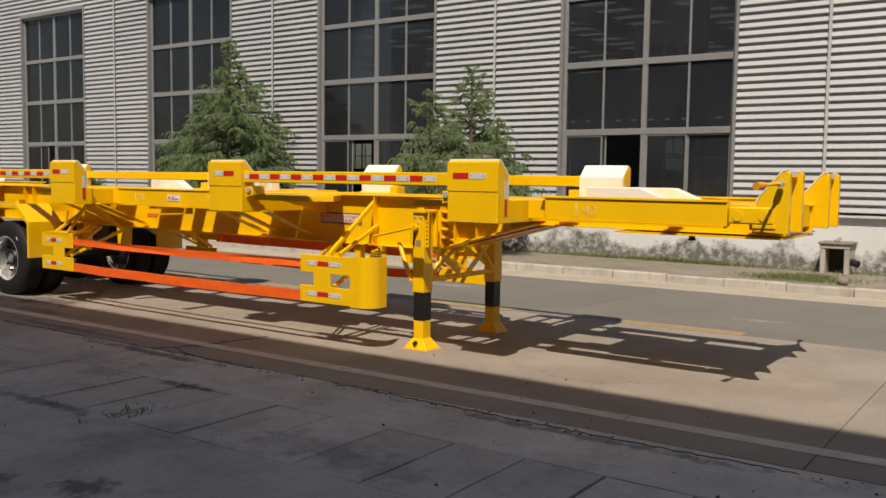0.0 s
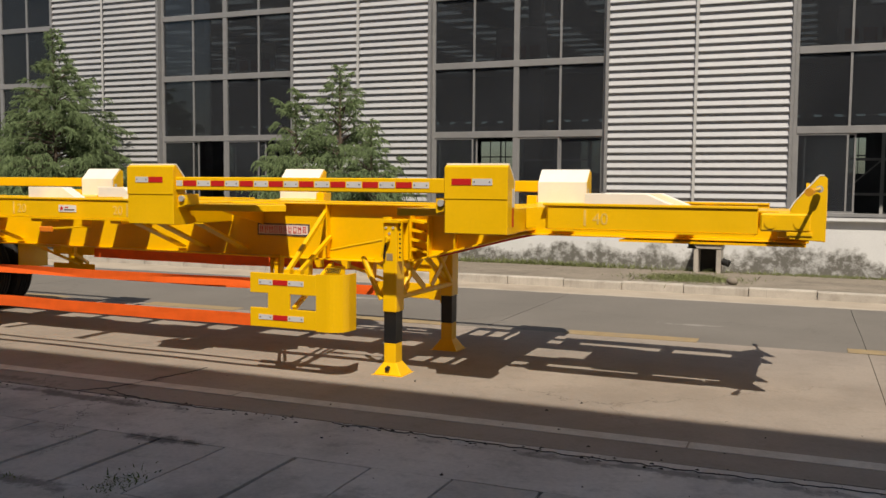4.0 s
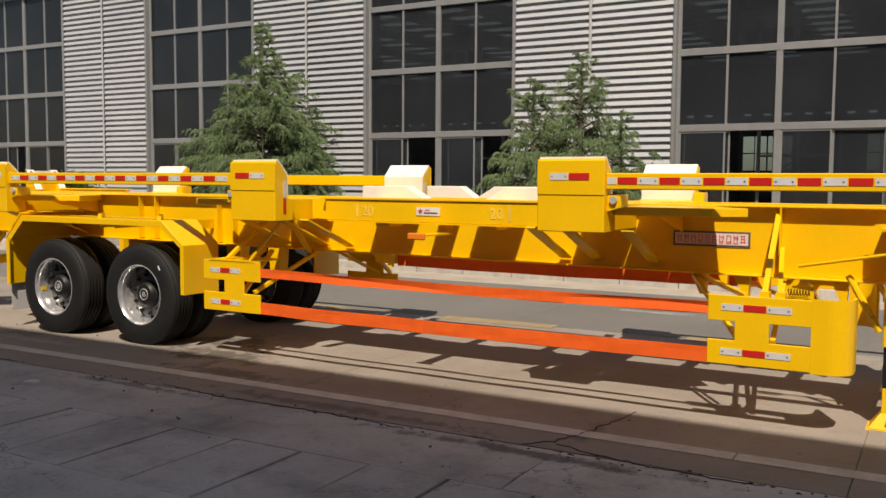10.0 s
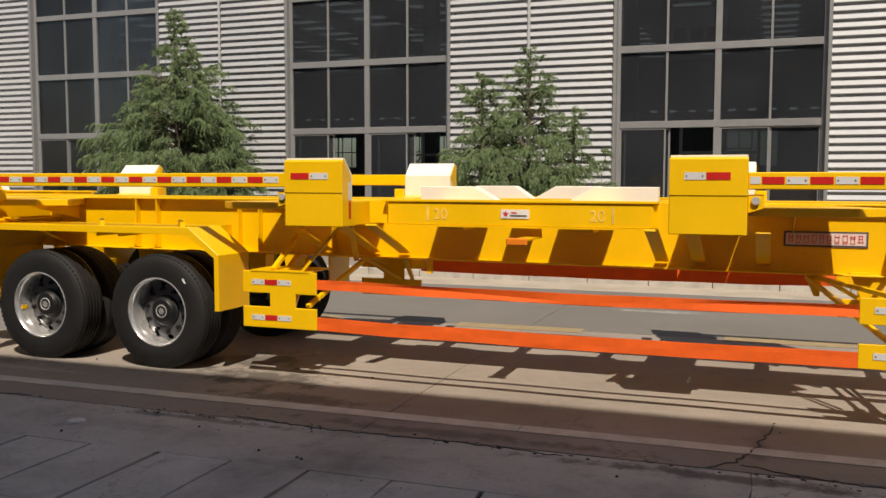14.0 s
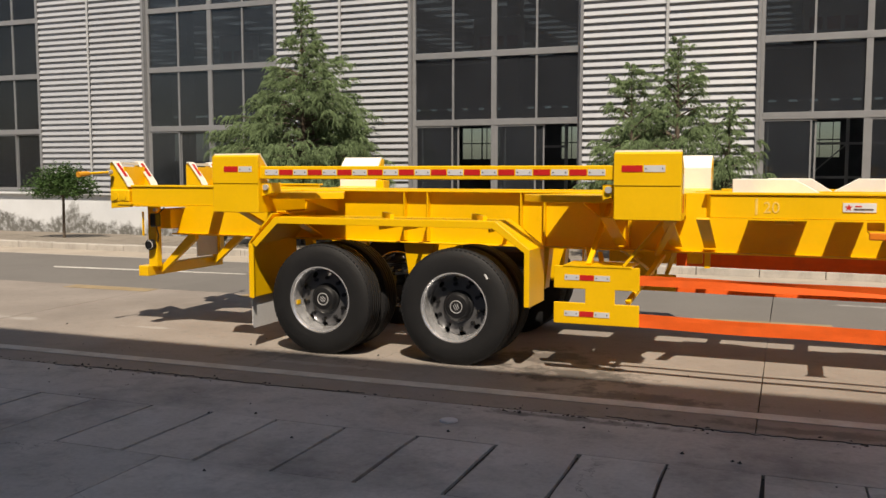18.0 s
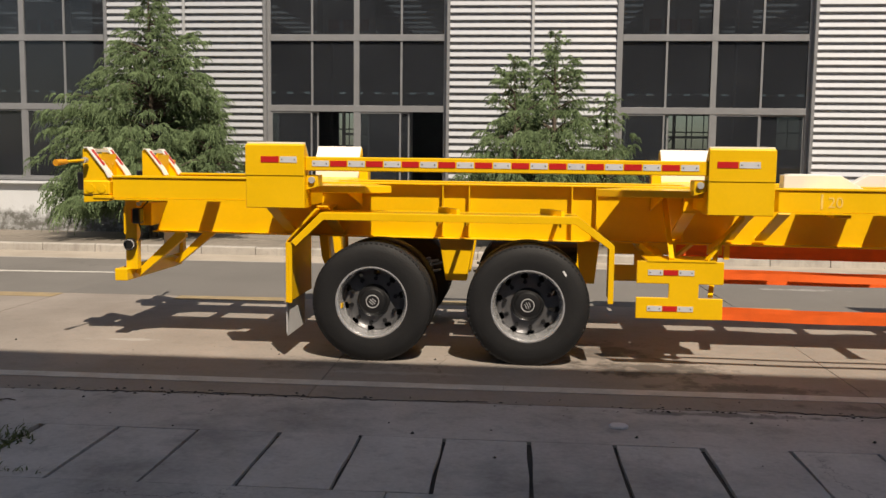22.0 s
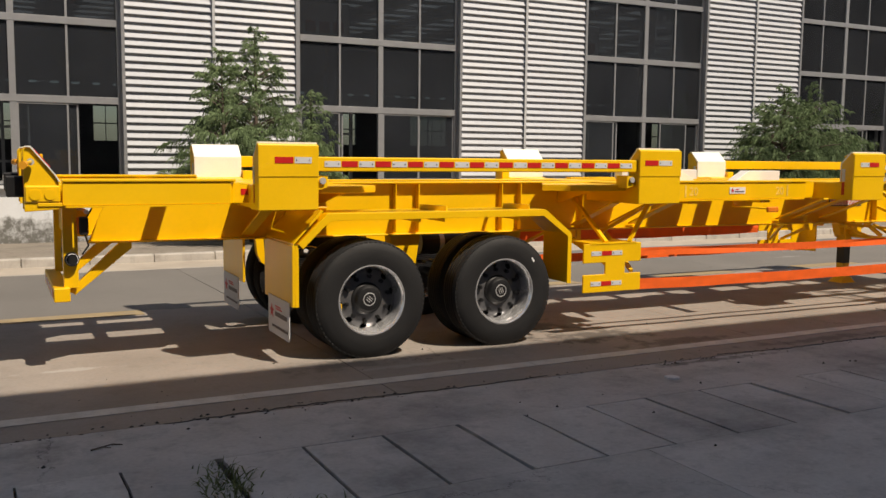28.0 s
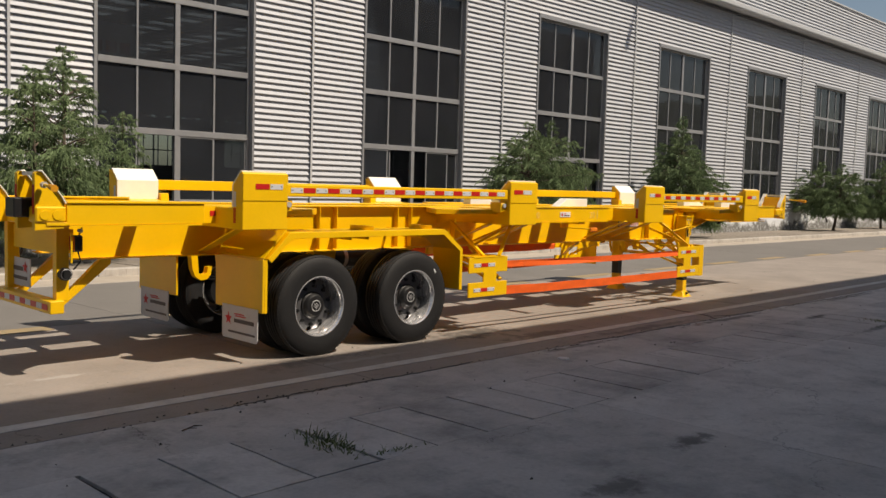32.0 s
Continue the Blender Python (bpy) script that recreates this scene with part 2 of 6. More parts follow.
def weathered(m, dark, crack_scale, crack_amount, speck_amount, warp=0.25):
    """Hairline cracks that come and go and hand-sized blotches on concrete."""
    n, l = m.node_tree.nodes, m.node_tree.links
    geo = n.new("ShaderNodeNewGeometry")
    flat = n.new("ShaderNodeVectorMath"); flat.operation = 'MULTIPLY'; flat.inputs[1].default_value = (1, 1, 0)
    l.new(geo.outputs["Position"], flat.inputs[0])
    wn = n.new("ShaderNodeTexNoise"); wn.inputs["Scale"].default_value = 1.7; wn.inputs["Detail"].default_value = 6; wn.inputs["Roughness"].default_value = 0.7
    l.new(flat.outputs[0], wn.inputs["Vector"])
    sc = n.new("ShaderNodeVectorMath"); sc.operation = 'SCALE'; sc.inputs["Scale"].default_value = warp * 4
    l.new(wn.outputs["Color"], sc.inputs[0])
    ad = n.new("ShaderNodeVectorMath"); ad.operation = 'ADD'; l.new(flat.outputs[0], ad.inputs[0]); l.new(sc.outputs[0], ad.inputs[1])
    vo = n.new("ShaderNodeTexVoronoi"); vo.feature = 'DISTANCE_TO_EDGE'; vo.inputs["Scale"].default_value = crack_scale
    l.new(ad.outputs[0], vo.inputs["Vector"])
    cr = n.new("ShaderNodeMapRange"); cr.inputs[1].default_value, cr.inputs[2].default_value, cr.inputs[3].default_value, cr.inputs[4].default_value = 0.0, 0.004, 1.0, 0.0
    l.new(vo.outputs["Distance"], cr.inputs[0])
    mk = n.new("ShaderNodeTexNoise"); mk.inputs["Scale"].default_value = 0.33; mk.inputs["Detail"].default_value = 2
    l.new(flat.outputs[0], mk.inputs["Vector"])
    mr = n.new("ShaderNodeMapRange"); mr.inputs[1].default_value, mr.inputs[2].default_value, mr.inputs[4].default_value = 0.5, 0.62, crack_amount
    l.new(mk.outputs[0], mr.inputs[0])
    mu = n.new("ShaderNodeMath"); mu.operation = 'MULTIPLY'; l.new(cr.outputs[0], mu.inputs[0]); l.new(mr.outputs[0], mu.inputs[1])
    bl = n.new("ShaderNodeTexNoise"); bl.inputs["Scale"].default_value = 5.5; bl.inputs["Detail"].default_value = 7; bl.inputs["Roughness"].default_value = 0.72
    l.new(flat.outputs[0], bl.inputs["Vector"])
    br = n.new("ShaderNodeMapRange"); br.inputs[1].default_value, br.inputs[2].default_value, br.inputs[4].default_value = 0.52, 0.75, speck_amount
    l.new(bl.outputs[0], br.inputs[0])
    overlay(m, br.outputs[0], dark); overlay(m, mu.outputs[0], tuple(c * 0.5 for c in dark))


def spot(m, x, y, rx, ry, color, amount, rough=None):
    """One stain with a ragged outline at its own place on the ground."""
    n, l = m.node_tree.nodes, m.node_tree.links
    geo = n.new("ShaderNodeNewGeometry")
    mp = n.new("ShaderNodeMapping"); mp.vector_type = 'TEXTURE'
    mp.inputs["Location"].default_value, mp.inputs["Scale"].default_value = (x, y, 0), (rx, ry, 1000)
    l.new(geo.outputs["Position"], mp.inputs["Vector"])
    ln = n.new("ShaderNodeVectorMath"); ln.operation = 'LENGTH'; l.new(mp.outputs[0], ln.inputs[0])
    ns = n.new("ShaderNodeTexNoise"); ns.inputs["Scale"].default_value = 4; ns.inputs["Detail"].default_value = 8; ns.inputs["Roughness"].default_value = 0.7
    l.new(geo.outputs["Position"], ns.inputs["Vector"])
    k = n.new("ShaderNodeMath"); k.operation = 'MULTIPLY_ADD'; k.inputs[1].default_value = 4.0; k.inputs[2].default_value = -1.55; l.new(ns.outputs[0], k.inputs[0])
    s = n.new("ShaderNodeMath"); s.operation = 'SUBTRACT'; l.new(k.outputs[0], s.inputs[0]); l.new(ln.outputs["Value"], s.inputs[1])
    r = n.new("ShaderNodeMapRange"); r.inputs[1].default_value, r.inputs[2].default_value, r.inputs[4].default_value = -0.45, 0.1, amount
    l.new(s.outputs[0], r.inputs[0])
    overlay(m, r.outputs[0], color)


weathered(ROAD, (0.13, 0.11, 0.09), 0.32, 0.75, 0.35)
weathered(ROAD_FAR, (0.12, 0.11, 0.1), 0.3, 0.6, 0.3)
weathered(APRON, (0.11, 0.107, 0.103), 0.4, 0.85, 0.42)
weathered(PAVE, (0.07, 0.058, 0.042), 0.7, 0.8, 0.85)
weathered(KERB, (0.16, 0.14, 0.12), 1.2, 0.7, 0.4)
for sx, sy, ra, rb, am in ((-10.9, 6.75, 0.75, 0.35, 0.75), (-11.3, 7.4, 0.5, 0.5, 0.6), (-10.3, 6.2, 0.9, 0.2, 0.6), (-6.95, 6.1, 0.10, 0.5, 0.35), (-13.6, 6.6, 0.6, 0.25, 0.4), (-8.9, 5.72, 1.6, 0.10, 0.5)):
    spot(ROAD, sx, sy, ra, rb, (0.045, 0.04, 0.035), am)
for sx, sy, ra, rb, am in ((-13.05, 2.7, 0.3, 0.12, 0.7), (-14.3, 2.5, 0.35, 0.15, 0.55), (-8.0, 4.3, 0.6, 0.15, 0.2), (-11.3, 5.15, 1.0, 0.2, 0.2), (-16.3, 5.2, 1.2, 0.2, 0.25), (-3.6, 4.2, 1.0, 0.3, 0.35), (-4.3, 2.95, 0.22, 0.16, 0.7), (-4.7, 2.75, 0.15, 0.12, 0.6), (-5.7, 4.78, 0.35, 0.10, 0.75), (-7.2, 5.45, 1.3, 0.09, 0.7), (-2.5, 5.45, 1.8, 0.08, 0.6), (-10.6, 5.46, 0.9, 0.07, 0.6), (-6.2, 3.8, 0.9, 0.1, 0.6)):
    spot(APRON, sx, sy, ra, rb, (0.05, 0.048, 0.045), am)
for sx, sy, ra, rb, am in ((-6.0, 13.0, 1.2, 0.2, 0.5), (-17.5, 7.25, 0.5, 0.12, 0.5), (-15.6, 7.3, 0.45, 0.06, 0.55), (-13.0, 6.35, 0.7, 0.07, 0.4)):
    spot(ROAD, sx, sy, ra, rb, (0.45, 0.43, 0.40), am)


for sx, sy, ra, rb, am in ((-8.2, 11.95, 0.7, 0.12, 0.6), (-3.2, 11.4, 0.4, 0.1, 0.4)):
    spot(ROAD_FAR, sx, sy, ra, rb, (0.4, 0.39, 0.37), am)


def glass(name, tint):
    m = bpy.data.materials.new(name)
    m.use_nodes = True
    n, l = m.node_tree.nodes, m.node_tree.links
    n.remove(n["Principled BSDF"])
    tr, gl, mix, fr = (n.new("ShaderNode" + k) for k in ("BsdfTransparent", "BsdfGlossy", "MixShader", "Fresnel"))
    tr.inputs[0].default_value = (*tint, 1)
    gl.inputs["Roughness"].default_value = 0.03
    gl.inputs["Color"].default_value = (0.85, 0.87, 0.88, 1)
    fr.inputs[0].default_value = 1.5
    # a film of dust on the pane
    dust, film, nz = n.new("ShaderNodeBsdfDiffuse"), n.new("ShaderNodeMixShader"), n.new("ShaderNodeTexNoise")
    dust.inputs[0].default_value = (0.42, 0.46, 0.54, 1)
    nz.inputs["Scale"].default_value = 0.9
    geo = n.new("ShaderNodeNewGeometry"); l.new(geo.outputs["Position"], nz.inputs["Vector"])
    dr = n.new("ShaderNodeMapRange"); dr.inputs[3].default_value, dr.inputs[4].default_value = 0.018, 0.06
    l.new(nz.outputs[0], dr.inputs[0]); l.new(dr.outputs[0], film.inputs[0]); l.new(tr.outputs[0], film.inputs[1]); l.new(dust.outputs[0], film.inputs[2])
    l.new(fr.outputs[0], mix.inputs[0]); l.new(film.outputs[0], mix.inputs[1]); l.new(gl.outputs[0], mix.inputs[2])
    l.new(mix.outputs[0], n["Material Output"].inputs[0])
    return m


GLASS = glass("tinted_glass", (0.34, 0.37, 0.39))
CLEAR = glass("clear_glass", (0.75, 0.78, 0.76))


def leaf_material(name, color):
    m = bpy.data.materials.new(name)
    m.use_nodes = True
    n, l = m.node_tree.nodes, m.node_tree.links
    b = n["Principled BSDF"]
    b.inputs["Roughness"].default_value = 0.75
    b.inputs["Specular IOR Level"].default_value = 0.15
    geo = n.new("ShaderNodeNewGeometry")
    r = n.new("ShaderNodeMapRange"); r.inputs[3].default_value, r.inputs[4].default_value = 0.6, 1.4
    l.new(geo.outputs["Random Per Island"], r.inputs[0])
    v = n.new("ShaderNodeVectorMath"); v.operation = 'SCALE'; v.inputs[0].default_value = color
    l.new(r.outputs[0], v.inputs["Scale"]); l.new(v.outputs[0], b.inputs["Base Color"])
    t, mix = n.new("ShaderNodeBsdfTranslucent"), n.new("ShaderNodeMixShader")
    mix.inputs[0].default_value = 0.25
    l.new(v.outputs[0], t.inputs[0]); l.new(b.outputs[0], mix.inputs[1]); l.new(t.outputs[0], mix.inputs[2]); l.new(mix.outputs[0], n["Material Output"].inputs[0])
    return m


NEEDLES = leaf_material("cedar_needles", (0.155, 0.215, 0.105))
HILL = material("wooded_hill", (0.07, 0.085, 0.06), rough=0.95, vary=0.4, scale=0.05, fine=0.4, bump=0.0)
LEAVES = leaf_material("broad_leaves", (0.06, 0.11, 0.035))

# ---------------------------------------------------------------- mesh helpers
ORIGIN = {}


def cuboid(bm, x0, x1, y0, y1, z0, z1):
    v = [bm.verts.new(c) for c in ((x0, y0, z0), (x1, y0, z0), (x1, y1, z0), (x0, y1, z0), (x0, y0, z1), (x1, y0, z1), (x1, y1, z1), (x0, y1, z1))]
    for f in ((3, 2, 1, 0), (4, 5, 6, 7), (0, 1, 5, 4), (1, 2, 6, 5), (2, 3, 7, 6), (3, 0, 4, 7)):
        bm.faces.new([v[i] for i in f])
    return bm


def prism(bm, pts, axis, a, b):
    """Extrudes a polygon of (u, v) along an axis: 'y' takes (x, z), 'x' takes (y, z), 'z' takes (x, y)."""
    place = {'y': lambda u, v, w: (u, w, v), 'x': lambda u, v, w: (w, u, v), 'z': lambda u, v, w: (u, v, w)}[axis]
    lo, hi = [bm.verts.new(place(u, v, a)) for u, v in pts], [bm.verts.new(place(u, v, b)) for u, v in pts]
    bm.faces.new(lo); bm.faces.new(hi[::-1])
    for i in range(len(pts)):
        j = (i + 1) % len(pts)
        bm.faces.new((lo[i], hi[i], hi[j], lo[j]))
    return bm


def tube(bm, p, q, r, n=10, r2=None):
    p, q = Vector(p), Vector(q)
    d = q - p
    m = Matrix.Translation((p + q) / 2) @ d.to_track_quat('Z', 'Y').to_matrix().to_4x4()
    bmesh.ops.create_cone(bm, cap_ends=True, segments=n, radius1=r, radius2=r if r2 is None else r2, depth=d.length, matrix=m)
    return bm


def beam(bm, p, q, w, h):
    """A rectangular bar from p to q."""
    p, q = Vector(p), Vector(q)
    d = q - p
    m = Matrix.Translation((p + q) / 2) @ d.to_track_quat('Z', 'Y').to_matrix().to_4x4() @ Matrix.Diagonal((w, h, d.length, 1))
    bmesh.ops.create_cube(bm, size=1, matrix=m)
    return bm


def lathe(bm, profile, n, c):
    """Turns (radius, y) pairs round the y axis through c."""
    rings = []
    for r, y in profile:
        rings.append([bm.verts.new((c[0] + r * math.cos(2 * math.pi * i / n), c[1] + y, c[2] + r * math.sin(2 * math.pi * i / n))) for i in range(n)])
    for a, b in zip(rings, rings[1:]):
        for i in range(n):
            bm.faces.new((a[i], a[(i + 1) % n], b[(i + 1) % n], b[i]))
    return bm


def finish(bm, bevel=0.0, smooth=False):
    bmesh.ops.recalc_face_normals(bm, faces=bm.faces[:])
    if bevel:
        es = [e for e in bm.edges if len(e.link_faces) == 2 and e.calc_face_angle(0) > 0.5]
        bmesh.ops.bevel(bm, geom=es, offset=bevel, segments=1, affect='EDGES', profile=0.5, clamp_overlap=True)
    if smooth:
        for f in bm.faces:
            f.smooth = True
    return bm


def thing(name, origin, label, category, group="", kind="", turn=None):
    ob = new(name)
    ob.empty_display_size = 0.3
    ob.matrix_world = Matrix.Translation(origin) @ (turn or Matrix())
    ORIGIN[ob.name] = Vector(origin)
    return tagged(ob, label, category, group, kind)


def part(name, bm, mat, parent, label="", bevel=0.0, smooth=False, kind=""):
    finish(bm, bevel, smooth)
    o = ORIGIN[parent.name]
    bmesh.ops.translate(bm, verts=bm.verts[:], vec=-o)
    me = bpy.data.meshes.new(name)
    bm.to_mesh(me)
    bm.free()
    me.materials.append(mat)
    ob = new(name, me)
    ob.parent = parent
    ORIGIN[ob.name] = o
    return tagged(ob, label, "", "", kind)


def structure(name, bm, mat, label, category, bevel=0.0):
    finish(bm, bevel)
    me = bpy.data.meshes.new(name)
    bm.to_mesh(me)
    bm.free()
    me.materials.append(mat)
    ob = new(name, me)
    ORIGIN[ob.name] = Vector()
    return tagged(ob, label, category, "", "structure")


def sheet_mesh(name, verts, faces, mat):
    me = bpy.data.meshes.new(name)
    me.from_pydata(verts, [], faces)
    me.materials.append(mat)
    return me


def lettering(text, size, m, mat, parent, name="lettering", label=""):
    cu = bpy.data.curves.new(name, 'FONT')
    cu.body, cu.size, cu.extrude, cu.align_x = text, size, 0.0015, 'CENTER'
    t = bpy.data.objects.new("t", cu)
    me = bpy.data.meshes.new_from_object(t)
    bpy.data.objects.remove(t)
    me.materials.append(mat)
    me.transform(Matrix.Translation(-ORIGIN[parent.name]) @ m)
    ob = new(name, me)
    ob.parent = parent
    ORIGIN[ob.name] = ORIGIN[parent.name]
    return tagged(ob, label)


B = bmesh.new

# ---------------------------------------------------------------- ground, road, pavement
GX0, GX1 = -62.0, 86.0
bm = B()
cuboid(bm, -900, 900, -900, 900, -0.8, -0.35)
ground = structure("ground", bm, DIRT, "dark soil ground under and around the paved yard", "ground")

KERB_Y = 15.0
WALL_Y = 19.05
road = structure("road", cuboid(B(), GX0, GX1, 5.509, KERB_Y - 0.002, -0.349, -0.21), DIRT, "dark joint bed under the concrete road slabs", "road")
apron = structure("apron", cuboid(B(), GX0, GX1, -1.9, 5.508, -0.349, -0.024), DIRT, "dark joint bed under the shaded concrete yard slabs", "yard")


def slab(parent, mat, name, x0, x1, y0, y1, z0, z1, rnd, ragged=0.006):
    """A concrete slab with slightly worn corners and edges."""
    bm = B()
    pts = []
    for (ax, ay), (bx, by) in (((x0, y0), (x1, y0)), ((x1, y0), (x1, y1)), ((x1, y1), (x0, y1)), ((x0, y1), (x0, y0))):
        for k in range(3):
            f = k / 3
            j = 0 if k == 0 else ragged
            pts.append((ax + (bx - ax) * f + rnd.uniform(-j, j), ay + (by - ay) * f + rnd.uniform(-j, j)))
    prism(bm, pts, 'z', z0, z1)
    return part(name, bm, mat, parent, bevel=0.002)


def camber(y):
    """The far lane falls to the gutter; the kerb and the pavement lie lower with it."""
    return -0.058 * max(0.0, min(1.0, (y - 9.95) / 4.4))


def lengths(y0, y1, top):
    bm = B()
    for q in range(int((GX1 - GX0) / 4)):
        cuboid(bm, GX0 + 4 * q, GX0 + 4 * q + 4, y0, y1, -0.05, top)
    return bm


rnd = random.Random(5)
for i in range(-15, 22):
    x0 = -1.28 + 4.09 * i
    for y0, y1, mat in ((5.53, 9.944, ROAD), (9.955, 13.98, ROAD_FAR)):
        slab(road, mat, "road_slab", x0 + 0.003, x0 + 4.087, y0, y1, -0.05, 0.0 + rnd.uniform(-0.001, 0.001), rnd)
part("gutter_strip", lengths(14.06, KERB_Y + 0.3, 0.001), GUTTER, road, "beige concrete gutter strip along the kerb")
part("gutter_edge", lengths(13.985, 14.055, 0.003), KERB, road, "thin pale edge of the gutter strip")

# line paint, in worn lengths
x = GX0
while x < GX1:
    ln = rnd.uniform(2.2, 4.0)
    part("edge_line", prism(B(), [(x, 5.875 + rnd.uniform(-.006, .006)), (x + ln, 5.875), (x + ln, 6.025), (x + ln * 0.5, 6.025 + rnd.uniform(-.008, .008)), (x, 6.025)], 'z', 0.0015, 0.0042), LINE_WHITE, road, "worn white edge line")
    x += ln + rnd.uniform(0.0, 0.02)
x = -4.40 - 19 * 2.936
while x < GX1:
    yd = 9.92 + (x + 3) * 0.02 if -40 < x < 5 else 9.92
    part("centre_line", prism(B(), [(x, yd), (x + 1.45, yd + 0.029), (x + 1.45, yd + 0.309), (x, yd + 0.28)], 'z', 0.0015, 0.0048), LINE_YELLOW, road, "worn yellow centre dash")
    x += 2.936
part("lane_mark", prism(B(), [(-21.4, 11.82), (-17.65, 12.10), (-17.65, 12.18), (-20.4, 12.06), (-21.6, 11.98)], 'z', 0.0015, 0.0045), LINE_WHITE, road, "worn white lane arrow")

# drain covers, strip and yard slabs on the near side
for i in range(-44, 58):
    x0 = -12.50 + 0.517 * i
    g = 0.045 if i == -5 else rnd.choice((0.010, 0.014, 0.018, 0.022, 0.028))
    slab(apron, APRON, "drain_cover", x0 + g, x0 + 0.517 - 0.003, 3.79, 4.718, -0.16, rnd.uniform(-0.005, 0.002), rnd, 0.008)
for i in range(-4, 6):
    x0 = -7.0 + 12.0 * i
    slab(apron, APRON, "strip_slab", x0 + 0.003, x0 + 11.997, 4.7195, 5.51, -0.023, 0.0, rnd, 0.02)
for i in range(-10, 14):
    x0 = -12.72 + 5.1 * i
    slab(apron, APRON, "yard_slab", x0 + 0.004, x0 + 5.096, 0.62, 3.786, -0.023, rnd.uniform(-0.002, 0.001), rnd, 0.008)
    slab(apron, APRON, "yard_slab", x0 + 0.004, x0 + 5.096, -1.88, 0.61, -0.023, rnd.uniform(-0.002, 0.001), rnd, 0.008)

# the yard and the near lane run a little askew to the hall
for ob in (apron, road):
    ob.matrix_world = Matrix.Translation((-9.98, 5.035, 0)) @ Matrix.Rotation(0.0095, 4, 'Z') @ Matrix.Translation((10, -5, 0))

# kerb, pavement that falls towards the wall
pavement = structure("pavement", cuboid(B(), GX0, GX1, KERB_Y + 0.13, WALL_Y, -0.349, -0.22), DIRT, "soil bed under the pavement slabs by the wall", "pavement")
for i in range(-60, 88):
    x0 = -2.79 + 1.0 * i
    if not GX0 < x0 < GX1 - 1:
        continue
    bm = B()
    dz = rnd.uniform(-0.008, 0.006)
    prism(bm, [(KERB_Y + rnd.uniform(-.006, .006), -0.10), (KERB_Y + 0.006, 0.125 + dz), (KERB_Y + 0.02, 0.14 + dz), (KERB_Y + 0.128, 0.145 + dz), (KERB_Y + 0.128, -0.10)], 'x', x0 + 0.006, x0 + 0.994)
    part("kerb_stone", bm, KERB, pavement, bevel=0.006)
for i in range(-30, 44):
    x0 = -2.79 + 2.0 * i
    if GX0 < x0 < GX1 - 2:
        for ya, yb in ((KERB_Y + 0.14, 17.05), (17.07, WALL_Y - 0.022)):
            ps = slab(pavement, PAVE, "pavement_slab", x0 + 0.002, x0 + 1.998, ya, yb, 0.08, 0.125 + rnd.uniform(-0.004, 0.004), rnd, 0.012)
            for v in ps.data.vertices:
                v.co.z -= (v.co.y - KERB_Y) * 0.027

for bed in (road, pavement):
    for ob in bed.children:
        for v in ob.data.vertices:
            v.co.z += camber(v.co.y)

# ---------------------------------------------------------------- the hall behind
hall = thing("factory_hall", (0, WALL_Y, 0), "factory hall clad in pale profiled sheet, with tall dark windows", "building")
WIN0, PERIOD, WIN_W = -10.03, 7.70, 4.0
SILL, HEAD = 1.06, 7.50
EAVE = 9.80
KS = range(-6, 12)


def corrugated(x0, x1, z0, z1, y=WALL_Y, pitch=0.155, depth=0.052):
    """Sheet with level trapezoid ribs, as thick as a sheet with its backing."""
    bm = B()
    prof = []
    z = z0
    while z < z1 - 0.02:
        for dz, d in ((0.0, 0.0), (0.004, depth * 0.97), (0.011, depth), (0.019, depth * 0.97), (0.056, depth * 0.62), (0.124, 0.0)):
            if z + dz < z1:
                prof.append((y - d, z + dz))
        z += pitch
    prof.append((y, z1))
    lo = [bm.verts.new((x0, p, q)) for p, q in prof]
    hi = [bm.verts.new((x1, p, q)) for p, q in prof]
    for i in range(len(prof) - 1):
        bm.faces.new((lo[i], hi[i], hi[i + 1], lo[i + 1]))
    a, b, c, d = (bm.verts.new(p) for p in ((x0, y + 0.1, z0), (x1, y + 0.1, z0), (x1, y + 0.1, z1), (x0, y + 0.1, z1)))
    bm.faces.new((b, a, d, c)); bm.faces.new((a, b, hi[0], lo[0])); bm.faces.new((lo[-1], hi[-1], c, d))
    bm.faces.new([d, a] + lo); bm.faces.new(([c, b] + hi)[::-1])
    return bm


